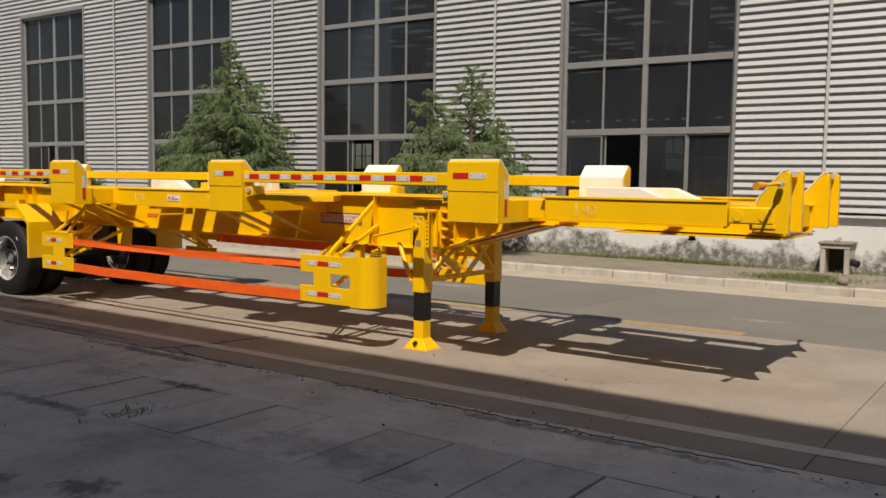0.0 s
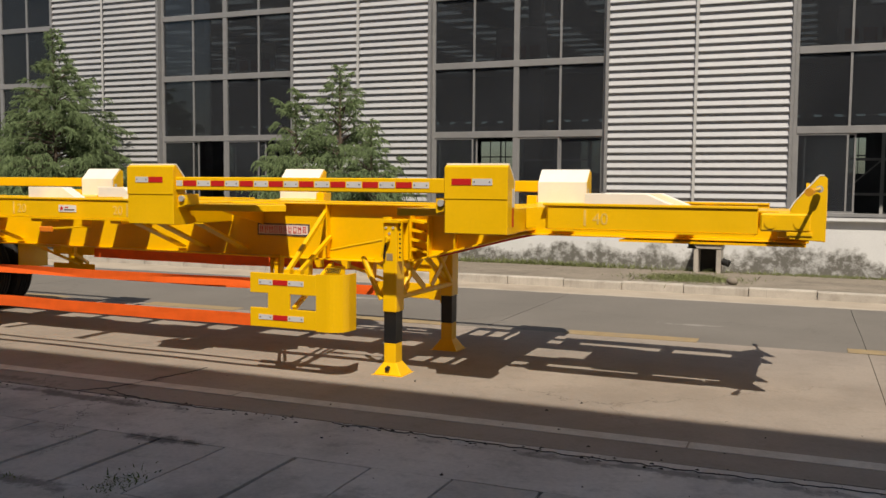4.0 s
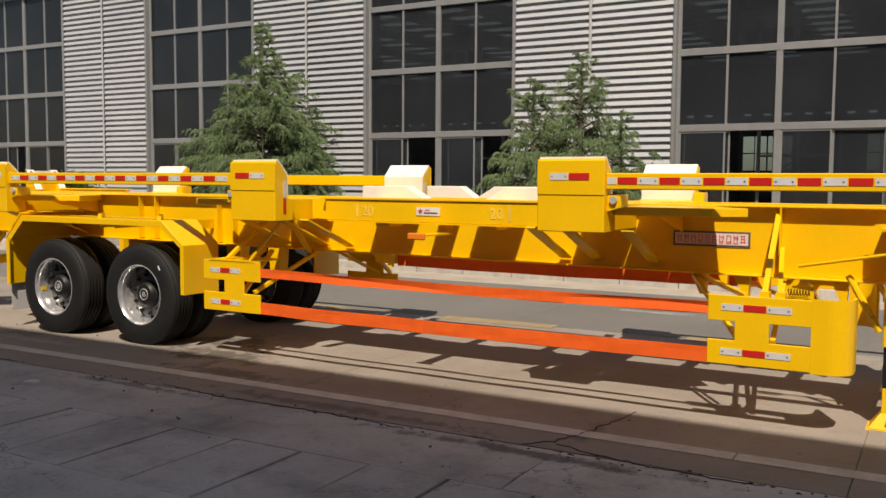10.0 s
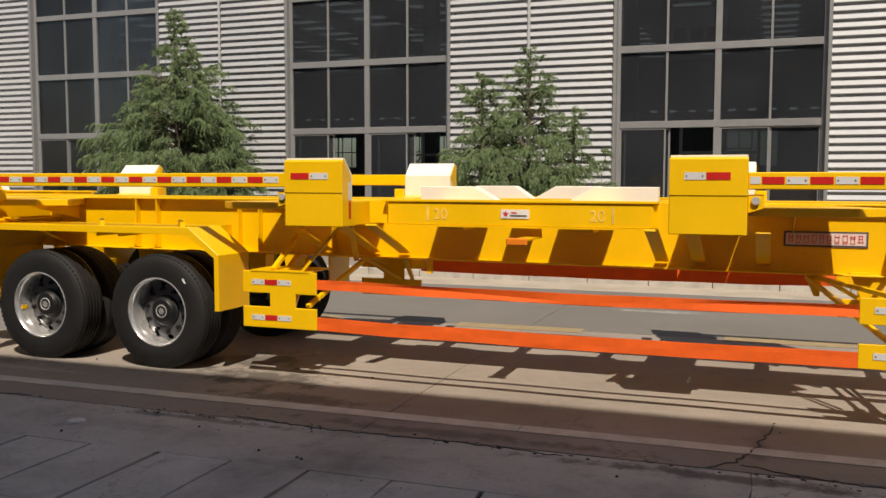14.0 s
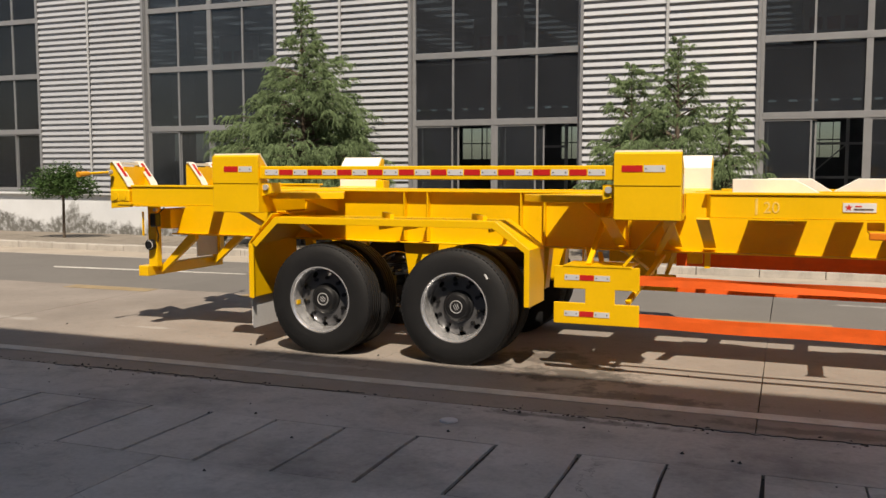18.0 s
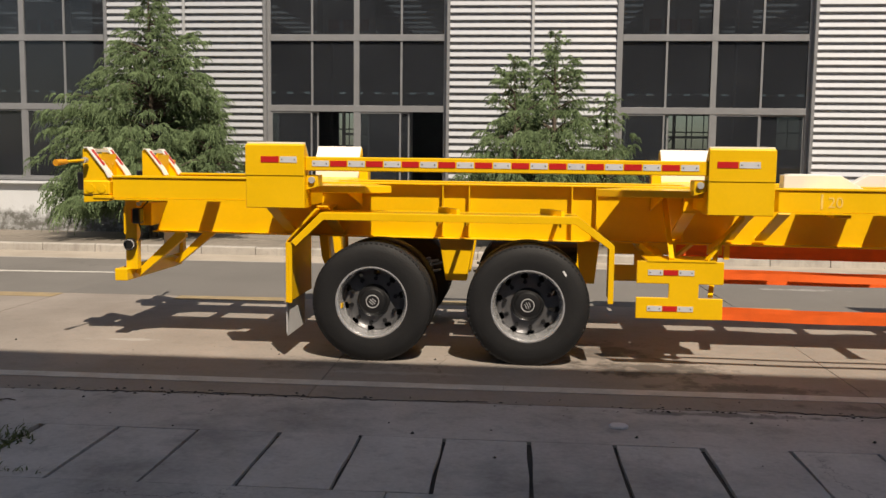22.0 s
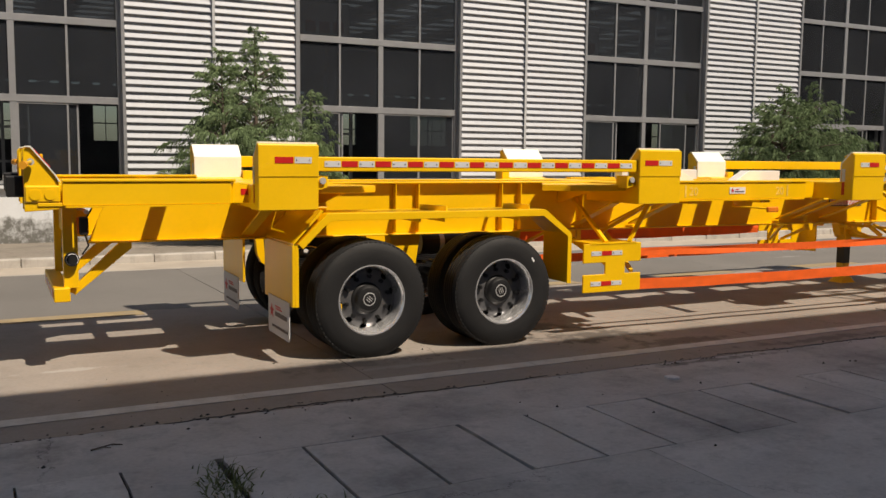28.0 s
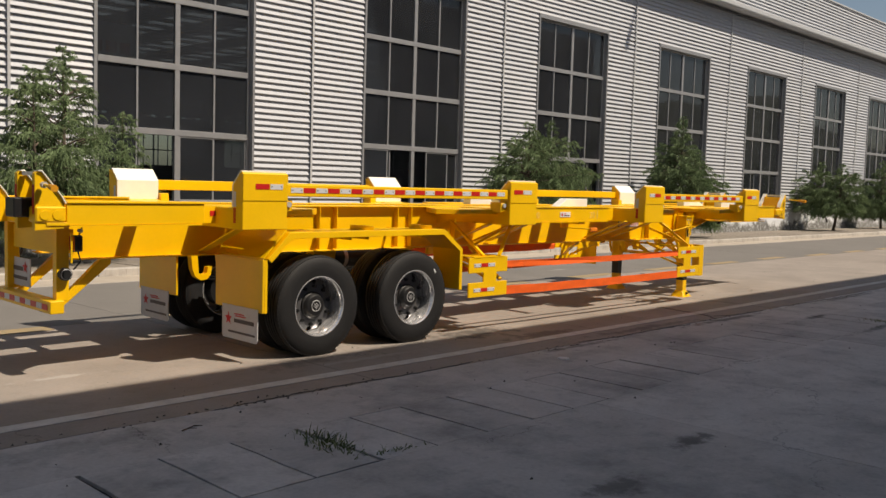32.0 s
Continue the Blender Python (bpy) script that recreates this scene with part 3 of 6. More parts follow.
x_first, x_last = WIN0 + PERIOD * KS[0] - (PERIOD - WIN_W), WIN0 + PERIOD * KS[-1] + WIN_W + (PERIOD - WIN_W)
for k in KS:
    w0 = WIN0 + PERIOD * k
    pier0, pier1 = w0 - (PERIOD - WIN_W), w0
    mid = (pier0 + pier1) / 2
    part("cladding_panel", corrugated(pier0 + 0.07, mid - 0.014, 1.12, 7.63), CLAD, hall)
    part("cladding_panel", corrugated(mid + 0.014, pier1 - 0.07, 1.12, 7.63), CLAD, hall)
    part("seam_strip", cuboid(B(), mid - 0.03, mid + 0.03, WALL_Y - 0.088, WALL_Y - 0.074, 1.12, EAVE), TRIM, hall, "grey vertical seam strip")
    for e in (pier0, pier1):
        s = 1 if e == pier0 else -1
        part("corner_trim", cuboid(B(), min(e, e + s * 0.07), max(e, e + s * 0.07), WALL_Y - 0.072, WALL_Y + 0.14, 1.12, 7.628), FRAME, hall, "grey folded window trim", bevel=0.006)
    part("cladding_panel", corrugated(mid + 0.014, mid + PERIOD - 0.014, 7.631, EAVE), CLAD, hall)
    part("cladding_panel", corrugated(pier0, pier0 + PERIOD - 0.01, 10.04, 11.95, WALL_Y - 0.12), CLAD, hall)
    part("head_trim", cuboid(B(), w0 + 0.001, w0 + WIN_W - 0.001, WALL_Y - 0.072, WALL_Y + 0.14, HEAD, 7.628), FRAME, hall)
    part("plinth_wall", cuboid(B(), pier0, pier0 + PERIOD, WALL_Y - 0.02, WALL_Y + 0.28, -0.34, SILL - 0.04), PLASTER, hall, "white plastered plinth with black mould along its foot")
    part("sill_ledge", prism(B(), [(WALL_Y - 0.12, SILL - 0.038), (WALL_Y - 0.12, SILL - 0.01), (WALL_Y + 0.2, SILL + 0.058), (WALL_Y + 0.2, SILL - 0.038)], 'x', pier0, pier0 + PERIOD - 0.004), TRIM, hall, "grey projecting sill ledge", bevel=0.004)
part("gutter", prism(B(), [(WALL_Y - 0.68, 9.85), (WALL_Y - 0.68, 10.03), (WALL_Y - 0.12, 10.038), (WALL_Y + 0.1, 10.038), (WALL_Y + 0.1, EAVE + 0.002), (WALL_Y - 0.65, EAVE + 0.002)], 'x', x_first, x_last), TRIM, hall, "pale grey box gutter", bevel=0.01)
part("parapet_cap", cuboid(B(), x_first, x_last, WALL_Y - 0.2, WALL_Y + 0.15, 11.952, 12.03), TRIM, hall, bevel=0.01)
# roof with rows of open roof lights, back wall with windows
YB = 64.0
V, F = [], []


def plate(x0, x1, y0, y1):
    i = len(V)
    V.extend(((x0, y0, 9.7), (x1, y0, 9.7), (x1, y1, 9.7), (x0, y1, 9.7), (x0, y0, 9.725), (x1, y0, 9.725), (x1, y1, 9.725), (x0, y1, 9.725)))
    F.extend(((i + 3, i + 2, i + 1, i), (i + 4, i + 5, i + 6, i + 7), (i, i + 1, i + 5, i + 4), (i + 1, i + 2, i + 6, i + 5), (i + 2, i + 3, i + 7, i + 6), (i + 3, i, i + 4, i + 7)))


for i, k in enumerate(KS):
    xa = WIN0 + PERIOD * k - (PERIOD - WIN_W)
    for c0 in (0.0, PERIOD / 2):
        plate(xa + c0, xa + c0 + PERIOD / 2 - 1.7, WALL_Y - 0.2, YB)
        plate(xa + c0 + PERIOD / 2 - 1.7, xa + c0 + PERIOD / 2, WALL_Y - 0.2, 26.0)
        for j in range(19):
            plate(xa + c0 + PERIOD / 2 - 1.7, xa + c0 + PERIOD / 2, 26.8 + 1.9 * j, 27.9 + 1.9 * j)
    plate(xa, xa + PERIOD, 62.1, YB)
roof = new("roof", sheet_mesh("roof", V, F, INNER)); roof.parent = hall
roof.matrix_basis = Matrix.Translation((0, -WALL_Y, 0))
V, F = [], []
for k in KS:
    xa = WIN0 + PERIOD * k - (PERIOD - WIN_W)
    for c0 in (0.0, PERIOD / 2):
        for j in range(19):
            plate(xa + c0 + PERIOD / 2 - 1.699, xa + c0 + PERIOD / 2 - 0.001, 26.001 + 1.9 * j, 26.799 + 1.9 * j)
lights = new("roof_light", sheet_mesh("roof_light", V, F, SKYSHEET)); lights.parent = hall
lights.matrix_basis = Matrix.Translation((0, -WALL_Y, 0))
tagged(lights, "rows of translucent roof light sheets")
for za, zb in ((-0.04, 2.6), (4.9, 6.25), (6.43, 9.69)):
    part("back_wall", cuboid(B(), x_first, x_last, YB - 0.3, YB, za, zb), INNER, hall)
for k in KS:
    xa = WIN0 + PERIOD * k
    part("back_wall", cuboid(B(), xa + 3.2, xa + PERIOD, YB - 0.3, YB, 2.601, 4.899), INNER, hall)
    for c0 in (0.0, PERIOD / 2):
        for q in range(3):
            part("back_wall", cuboid(B(), xa + c0 + 0.5 + 1.29 * q, xa + c0 + 1.29 * (q + 1), YB - 0.3, YB, 6.251, 6.429), INNER, hall)
    bw = part("back_window", cuboid(B(), xa + 1.56, xa + 1.64, YB - 0.2, YB - 0.1, 2.601, 4.899), FRAME, hall, "far window seen through the hall")
    for j in range(4):
        part("back_bar", cuboid(B(), xa + 0.75 + 0.8 * j - (0.4 if j > 1 else 0), xa + 0.80 + 0.8 * j - (0.4 if j > 1 else 0), YB - 0.19, YB - 0.11, 2.602, 4.898), FRAME, bw)
    part("back_bar", cuboid(B(), xa + 0.001, xa + 3.199, YB - 0.185, YB - 0.115, 3.72, 3.80), FRAME, bw)
    bp = part("back_pane", cuboid(B(), xa + 0.001, xa + 3.199, YB - 0.155, YB - 0.147, 2.602, 4.898), CLEAR, bw)
    bp.visible_shadow = False
part("end_wall", cuboid(B(), x_first - 0.3, x_first, WALL_Y - 0.3, YB + 0.01, -0.04, 11.9), CLAD, hall)
part("end_wall", cuboid(B(), x_last, x_last + 0.3, WALL_Y - 0.3, YB + 0.01, -0.04, 11.9), CLAD, hall)
part("hall_floor", cuboid(B(), x_first, x_last, WALL_Y + 0.29, YB - 0.31, -0.045, 0.1), INNER, hall)


def ring_frame(x0, x1, z0, z1, y0, y1, w):
    """A closed rectangular frame with members w wide."""
    bm = B()
    o = [(x0, z0), (x1, z0), (x1, z1), (x0, z1)]
    n = [(x0 + w, z0 + w), (x1 - w, z0 + w), (x1 - w, z1 - w), (x0 + w, z1 - w)]
    of, nf, ob, nb = ([bm.verts.new((x, y, z)) for x, z in q] for q, y in ((o, y0), (n, y0), (o, y1), (n, y1)))
    for i in range(4):
        j = (i + 1) % 4
        bm.faces.new((of[i], of[j], nf[j], nf[i])); bm.faces.new((ob[j], ob[i], nb[i], nb[j]))
        bm.faces.new((of[j], of[i], ob[i], ob[j])); bm.faces.new((nf[i], nf[j], nb[j], nb[i]))
    return bm


def window(k, slid):
    """A tall window: outer frame, mullions and transoms, sixteen panes; the bottom panes slide."""
    w0 = WIN0 + PERIOD * k
    yf = WALL_Y + 0.10
    rows_z = [(SILL + 0.12, 2.72), (2.86, 4.26), (4.40, 5.80), (5.93, HEAD - 0.07)]
    w = part("window", ring_frame(w0, w0 + WIN_W, SILL + 0.05, HEAD, yf - 0.04, yf + 0.06, 0.07), FRAME, hall, "tall aluminium window with dark panes, some bottom panes slid open", bevel=0.005)
    for za, zb in ((2.72, 2.86), (4.26, 4.40), (5.80, 5.93)):
        part("transom", cuboid(B(), w0 + 0.071, w0 + WIN_W - 0.071, yf - 0.05, yf + 0.05, za, zb), FRAME, w, bevel=0.004)
    mid = w0 + WIN_W / 2
    for za, zb in rows_z:
        part("mullion", cuboid(B(), mid - 0.06, mid + 0.06, yf - 0.045, yf + 0.045, za + 0.001, zb - 0.001), FRAME, w)
    for r, (za, zb) in enumerate(rows_z):
        for half in (0, 1):
            a, b = (w0 + 0.07, mid - 0.06) if half == 0 else (mid + 0.06, w0 + WIN_W - 0.07)
            c = (a + b) / 2
            if r:
                part("glazing_bar", cuboid(B(), c - 0.022, c + 0.022, yf - 0.03, yf + 0.03, za + 0.001, zb - 0.001), FRAME, w)
            for q in (0, 1):
                p0, p1 = (a, c) if q == 0 else (c, b)
                yy = yf
                if r == 0:
                    move = slid.get(half * 2 + q, 0.0)
                    p0, p1, yy = p0 + move, p1 + move, yf + (0.02 if q else -0.02)
                    bm = ring_frame(p0, p1, za + 0.001, zb - 0.001, yy - 0.012, yy + 0.012, 0.035)
                    part("sash", bm, FRAME, w)
                pane = part("pane", cuboid(B(), p0 + 0.003, p1 - 0.003, yy - 0.003, yy + 0.003, za + 0.003, zb - 0.003), GLASS, w)
                pane.visible_shadow = False
    return w


SLID = {-4: {1: -0.6}, -3: {1: -0.5}, -1: {1: -0.8, 3: -0.75}, 0: {1: -0.85}, 1: {1: -0.8, 2: 0.5}, 2: {1: -0.7, 3: -0.7}, 3: {2: 0.6}, 4: {1: -0.5}, 5: {3: -0.6}}
for k in KS:
    window(k, SLID.get(k, {}))

# inside the hall: columns, a crane runway and a crane girder
for k in KS:
    xc = WIN0 + PERIOD * k - (PERIOD - WIN_W) / 2
    bm = B()
    cuboid(bm, xc - 0.2, xc + 0.2, 20.2, 20.22, 0.1, 9.65); cuboid(bm, xc - 0.2, xc + 0.2, 20.58, 20.6, 0.1, 9.65); cuboid(bm, xc - 0.01, xc + 0.01, 20.22, 20.58, 0.1, 9.65)
    part("column", bm, INNER, hall, "steel column inside the hall")
    bm = B()
    cuboid(bm, xc - 0.25, xc + 0.25, 33.0, 33.5, 0.1, 9.65)
    part("column", bm, INNER, hall, "steel column inside the hall")
part("crane_runway", cuboid(B(), x_first, x_last, 20.7, 21.0, 6.9, 7.5), INNER, hall)
# steel racks and hanging banners that show dimly behind the panes
for k in range(-4, 5):
    xr = WIN0 + PERIOD * k + 0.9
    rk = thing("steel_rack", (xr, 23.0, 0.1), "dim open steel rack standing on the hall floor", "rack", "racks in the hall")
    for ux in (0.0, 0.9, 1.8):
        part("upright", cuboid(B(), xr + ux, xr + ux + 0.07, 22.95, 23.05, 0.1, 3.1), TRIM, rk)
    for zz in (0.7, 1.5, 2.3, 3.0):
        part("rail", cuboid(B(), xr, xr + 1.87, 22.94, 22.949, zz, zz + 0.06), TRIM, rk)
    part("rack_brace", beam(B(), (xr + 0.05, 23.06, 1.5), (xr + 0.9, 23.06, 2.3), 0.04, 0.03), TRIM, rk)
    xn = WIN0 + PERIOD * k + 0.75
    bn = thing("hall_banner", (xn + 0.65, 21.3, 5.0), "pale pinkish banner with rows of red bars hanging in the hall", "banner", "banners in the hall")
    part("cloth", cuboid(B(), xn, xn + 1.3, 21.29, 21.3, 4.65, 5.5), CRANE, bn)
    for j in range(3):
        part("lettering_bar", cuboid(B(), xn + 0.15 + 0.36 * j, xn + 0.42 + 0.36 * j, 21.275, 21.288, 4.78, 5.05), CRANE_RED, bn)
# lamp on a long arm over the yard side of the parapet
wl = thing("wall_lamp", (11.9, WALL_Y - 0.18, 10.9), "grey street lamp on a long arm fixed to the parapet", "lamp")
part("arm", tube(B(), (11.9, WALL_Y - 0.16, 10.95), (11.9, WALL_Y - 2.1, 11.15), 0.04, 10), TRIM, wl)
part("base_plate", cuboid(B(), 11.8, 12.0, WALL_Y - 0.18, WALL_Y - 0.16, 10.8, 11.1), TRIM, wl)
part("lamp_head", prism(B(), [(11.82, WALL_Y - 2.0), (11.98, WALL_Y - 2.0), (12.02, WALL_Y - 2.55), (11.9, WALL_Y - 2.68), (11.78, WALL_Y - 2.55)], 'z', 11.12, 11.22), TRIM, wl, bevel=0.02)
# building behind the camera that shades the yard
other = thing("opposite_hall", (0, -8, 0), "grey rendered hall that shades the yard", "building")
part("wall", cuboid(B(), -32, 38, -10, -1.62, -0.04, 12.80), OTHER, other)
part("roof_edge", cuboid(B(), -32.1, 38.1, -10, -1.5, 12.802, 12.93), TRIM, other)

# wooded hills far beyond the end of the yard, mirrored in the far windows
V, F = [], []
for i in range(61):
    a = -1.45 + i * 0.035
    for j, rr in enumerate((300, 380, 460, 560)):
        hh = (0.0, 0.55, 1.0, 0.8)[j] * (44 + 16 * math.sin(i * 0.31) + 9 * math.sin(i * 0.83 + 1) + 4 * math.sin(i * 2.1))
        V.append((rr * math.cos(a), rr * math.sin(a), hh - 1))
for i in range(60):
    for j in range(3):
        k = i * 4 + j
        F.append((k, k + 1, k + 5, k + 4))
tagged(new("backdrop", sheet_mesh("backdrop", V, F, HILL)), "distant wooded hills beyond the yard", "hills", "", "structure")

# ---------------------------------------------------------------- the trailer
YC = 7.90
trailer = thing("semi_trailer", (-12.6, YC, 0.014), "yellow container chassis semi-trailer standing on its landing legs", "trailer")
T = trailer


def far(y):
    return 2 * YC - y


def both(a, b, side):
    """An extent in y on the near (0) or the far side (1)."""
    return (a, b) if side == 0 else (far(b), far(a))


WEB = 7.52
DECK = 1.49
for side in (0, 1):
    y0, y1 = both(WEB - 0.008, WEB + 0.008, side)
    mb = part("main_beam", prism(B(), [(-15.33, DECK - 0.018), (-15.33, 1.30), (-15.45, 1.012), (-5.25, 0.968), (-4.12, 1.266), (-1.88, 1.266), (-1.88, DECK - 0.018)], 'y', y0, y1), YELLOW, T)
    f0, f1 = both(WEB - 0.085, WEB + 0.085, side)
    part("top_flange", cuboid(B(), -15.40, -1.88, f0, f1, DECK - 0.017, DECK), YELLOW, mb, bevel=0.004)
    part("bottom_flange", prism(B(), [(-15.46, 1.011), (-15.46, 0.998), (-5.24, 0.954), (-4.11, 1.251), (-1.88, 1.251), (-1.88, 1.265), (-4.125, 1.265), (-5.26, 0.967)], 'y', f0, f1), YELLOW, mb, bevel=0.003)
    for xr in (-12.74, -12.50, -11.58, -11.36, -10.6, -6.03, -4.75):
        a, b = both(WEB - 0.08, WEB - 0.009, side)
        zb = 0.979 + 0.0043 * (-5.25 - xr) if xr < -5.3 else 1.09
        part("stiffener", cuboid(B(), xr - 0.005, xr + 0.005, a, b, zb, DECK - 0.019), YELLOW, mb)
    # short ribs by the leg
    for j in range(4):
        a, b = both(WEB - 0.10, WEB - 0.009, side)
        zz = 1.06 + j * 0.085
        part("leg_rib", prism(B(), [(-5.15, zz + 0.02), (-5.15, zz + 0.045), (-5.0, zz + 0.012), (-5.0, zz)], 'y', a, b), YELLOW, mb)
    part("leg_back_plate", cuboid(B(), -5.165, -5.151, *both(WEB - 0.10, WEB - 0.009, side), 1.0, 1.40), YELLOW, mb)
    part("leg_back_plate", cuboid(B(), -4.999, -4.985, *both(WEB - 0.10, WEB - 0.009, side), 1.03, 1.40), YELLOW, mb)

# cross members between the beams, and outriggers
for xr in (-14.9, -13.0, -12.15, -11.2, -9.6, -8.8, -8.0, -6.6, -5.7, -5.2):
    part("cross_member", cuboid(B(), xr - 0.04, xr + 0.04, WEB + 0.009, far(WEB) - 0.009, 1.10, 1.26), YELLOW, T, bevel=0.004)
part("deck_plate", cuboid(B(), -3.3, -1.90, WEB - 0.12, far(WEB) + 0.12, 1.222, 1.237), YELLOW, T, "underside plate of the gooseneck")
part("deck_plate", cuboid(B(), -3.4, -1.90, WEB + 0.086, far(WEB) - 0.086, DECK - 0.012, DECK), YELLOW, T)
part("bolster", cuboid(B(), -2.10, -1.90, 7.22, far(7.22), 1.30, 1.485), YELLOW, T, bevel=0.006)
part("bolster", cuboid(B(), -15.70, -15.34, 7.22, far(7.22), 1.30, 1.485), YELLOW, T, bevel=0.006)
king = part("king_pin", tube(B(), (-2.79, YC, 1.165), (-2.79, YC, 1.222), 0.028, 16), BLACK_PAINT, T, "black greased king pin")
part("pin_flange", tube(B(), (-2.79, YC, 1.155), (-2.79, YC, 1.168), 0.036, 16), BLACK_PAINT, king)

BOXES = [(-14.29, -13.80, 1, 0.66), (-10.57, -10.06, -1, 0.84), (-7.58, -7.07, 1, 0.90), (-4.48, -3.97, -1, 0.50)]  # rail leaves at the high-x (1) or low-x end (-1)
ZT, ZF, ZB = 1.818, 1.558, 1.292
YT = 6.564


def tape(parent, x0, x1, y, z0, z1, mat, side, name="reflector"):
    a, b = both(y - 0.0035, y - 0.0005, side)
    if mat is WHITE_TAPE and side == 0 and x1 - x0 > 0.1:
        for xr in (x0 + 0.016, x1 - 0.02):
            part("rivet", tube(B(), (xr, y - 0.006, (z0 + z1) / 2), (xr, y - 0.003, (z0 + z1) / 2), 0.006, 6), DISCM, parent, "small dark rivet")
    return part(name, cuboid(B(), x0, x1, a, b, z0, z1), mat, parent, "red reflective strip" if mat is RED_TAPE else "silver reflective strip")


for xa, xb, s, wing in BOXES:
    xc = (xa + xb) / 2
    part("bolster", cuboid(B(), xa + 0.06, xb - 0.06, 6.82, far(6.82), 1.29, 1.487), YELLOW, T, bevel=0.006)
    for side in (0, 1):
        m = (lambda y: y) if side == 0 else far
        prof = [(m(6.57), ZB), (m(6.57), ZT - 0.02), (m(6.585), ZT), (m(6.615), ZT), (m(6.735), ZT - 0.12), (m(6.735), 1.50), (m(6.815), 1.485), (m(6.815), ZB)]
        g = part("corner_guide", prism(B(), prof, 'x', xa, xb), YELLOW, T, "yellow steel corner guide box", bevel=0.006)
        # raised cover plate on the upper half
        a, b = both(YT, 6.5705, side)
        part("cover_plate", cuboid(B(), xa - 0.001, xb + 0.001, a, b, ZF, ZT - 0.012), YELLOW, g, bevel=0.003)
        # white wear pad on the sloping and inner faces
        pad = [(m(6.60), ZT + 0.001), (m(6.60), ZT + 0.014), (m(6.622), ZT + 0.014), (m(6.752), ZT - 0.115), (m(6.752), DECK + 0.004), (m(6.737), DECK + 0.004), (m(6.737), ZT - 0.121), (m(6.616), ZT + 0.001)]
        part("wear_pad", prism(B(), pad, 'x', xa + 0.004, xb - 0.004), PAD, g, "white nylon wear pad")
        if xa == -7.58:
            tape(g, xa + 0.10, xa + 0.24, YT, 1.665, 1.715, WHITE_TAPE, side); tape(g, xa + 0.245, xa + 0.40, YT, 1.665, 1.715, RED_TAPE, side)
        elif s == 1:
            tape(g, xa + 0.13, xa + 0.28, YT, 1.665, 1.715, RED_TAPE, side); tape(g, xa + 0.29, xa + 0.43, YT, 1.665, 1.715, WHITE_TAPE, side)
        else:
            tape(g, xa + 0.06, xa + 0.22, YT, 1.665, 1.715, RED_TAPE, side); tape(g, xa + 0.23, xa + 0.39, YT, 1.665, 1.715, WHITE_TAPE, side)
        # upright strips on the closed end
        xe = xb if s == -1 else xa
        e0, e1 = (xe + 0.0005, xe + 0.003) if s == -1 else (xe - 0.003, xe - 0.0005)
        a, b = both(6.68, 6.72, side)
        part("reflector", cuboid(B(), e0, e1, a, b, 1.50, 1.64), WHITE_TAPE, g, "silver reflective strip")
        part("reflector", cuboid(B(), e0, e1, a, b, 1.35, 1.49), RED_TAPE, g, "red reflective strip")
        # lug with a bolt on the rail end
        xl = xb if s == 1 else xa
        l0, l1 = (xl + 0.001, xl + 0.10) if s == 1 else (xl - 0.10, xl - 0.001)
        a, b = both(6.63, 6.80, side)
        lug = part("rail_lug", prism(B(), [(l0, 1.44), (l1, 1.47), (l1, 1.565), (l0, 1.565)], 'y', a, b), YELLOW, g, bevel=0.004)
        c = (l0 + l1) / 2
        ya = 6.63 if side == 0 else far(6.63)
        part("bolt", tube(B(), (c, ya + (-0.022 if side == 0 else 0.022), 1.525), (c, ya, 1.525), 0.027, 14), STEEL, lug, "steel bolt head")
        # wing plate from the box to the beam
        sg = s
        xw = xl
        poly = [(xw, m(6.76)), (xw + sg * (wing - 0.2), m(6.80)), (xw + sg * wing, m(6.98)), (xw + sg * wing * 0.6, m(7.50)), (xw, m(7.50))]
        if wing < 0.6:
            for ya, yb in ((6.76, 6.92), (7.30, 7.50)):
                part("wing_plate", cuboid(B(), xw - wing, xw, *both(ya, yb, side), 1.415, 1.475), YELLOW, T, bevel=0.004)
            for xs in (xw - wing, xw - wing * 0.55, xw - 0.06):
                part("wing_rib", cuboid(B(), xs, xs + 0.05, *both(6.921, 7.299, side), 1.42, 1.47), YELLOW, T)
        else:
            part("wing_plate", prism(B(), poly, 'z', 1.415, 1.475), YELLOW, T, bevel=0.004)
        # sloping brackets under the box
        if wing < 0.6:
            continue
        part("wing_gusset", prism(B(), [(m(6.86), 1.412), (m(7.51), 1.412), (m(7.51), 1.27)], 'x', xw + sg * 0.30, xw + sg * 0.312), YELLOW, T)
        # sloping struts from the box down to the beam
        xe, sc = (xa, 1) if s == 1 else (xb, -1)
        for xs in ((xe + 0.14 * sc, xe - 0.14 * sc, xw + sg * 0.10) if xa > -14 else (xe + 0.14, xw + 0.10)):
            part("strut", beam(B(), (xs, m(6.79), ZB + 0.012), (xs, m(7.49), 1.03), 0.10, 0.018), YELLOW, T, bevel=0.003)

# top rails between guides, with reflectors
for (x0, x1) in ((-13.80, -10.57), (-7.07, -4.48)):
    for side in (0, 1):
        a, b = both(6.60, 6.66, side)
        rail = part("guide_rail", cuboid(B(), x0 + 0.001, x1 - 0.001, a, b, 1.60, 1.715), YELLOW, T, bevel=0.006)
        x, k = (x0 + 0.06 if x0 < -10 else x0 - 0.06), 0
        while x + 0.13 < x1 - 0.03:
            tape(rail, max(x, x0 + 0.012), x + 0.138, 6.60, 1.637, 1.685, WHITE_TAPE if k % 2 == 0 else RED_TAPE, side)
            x += 0.148; k += 1

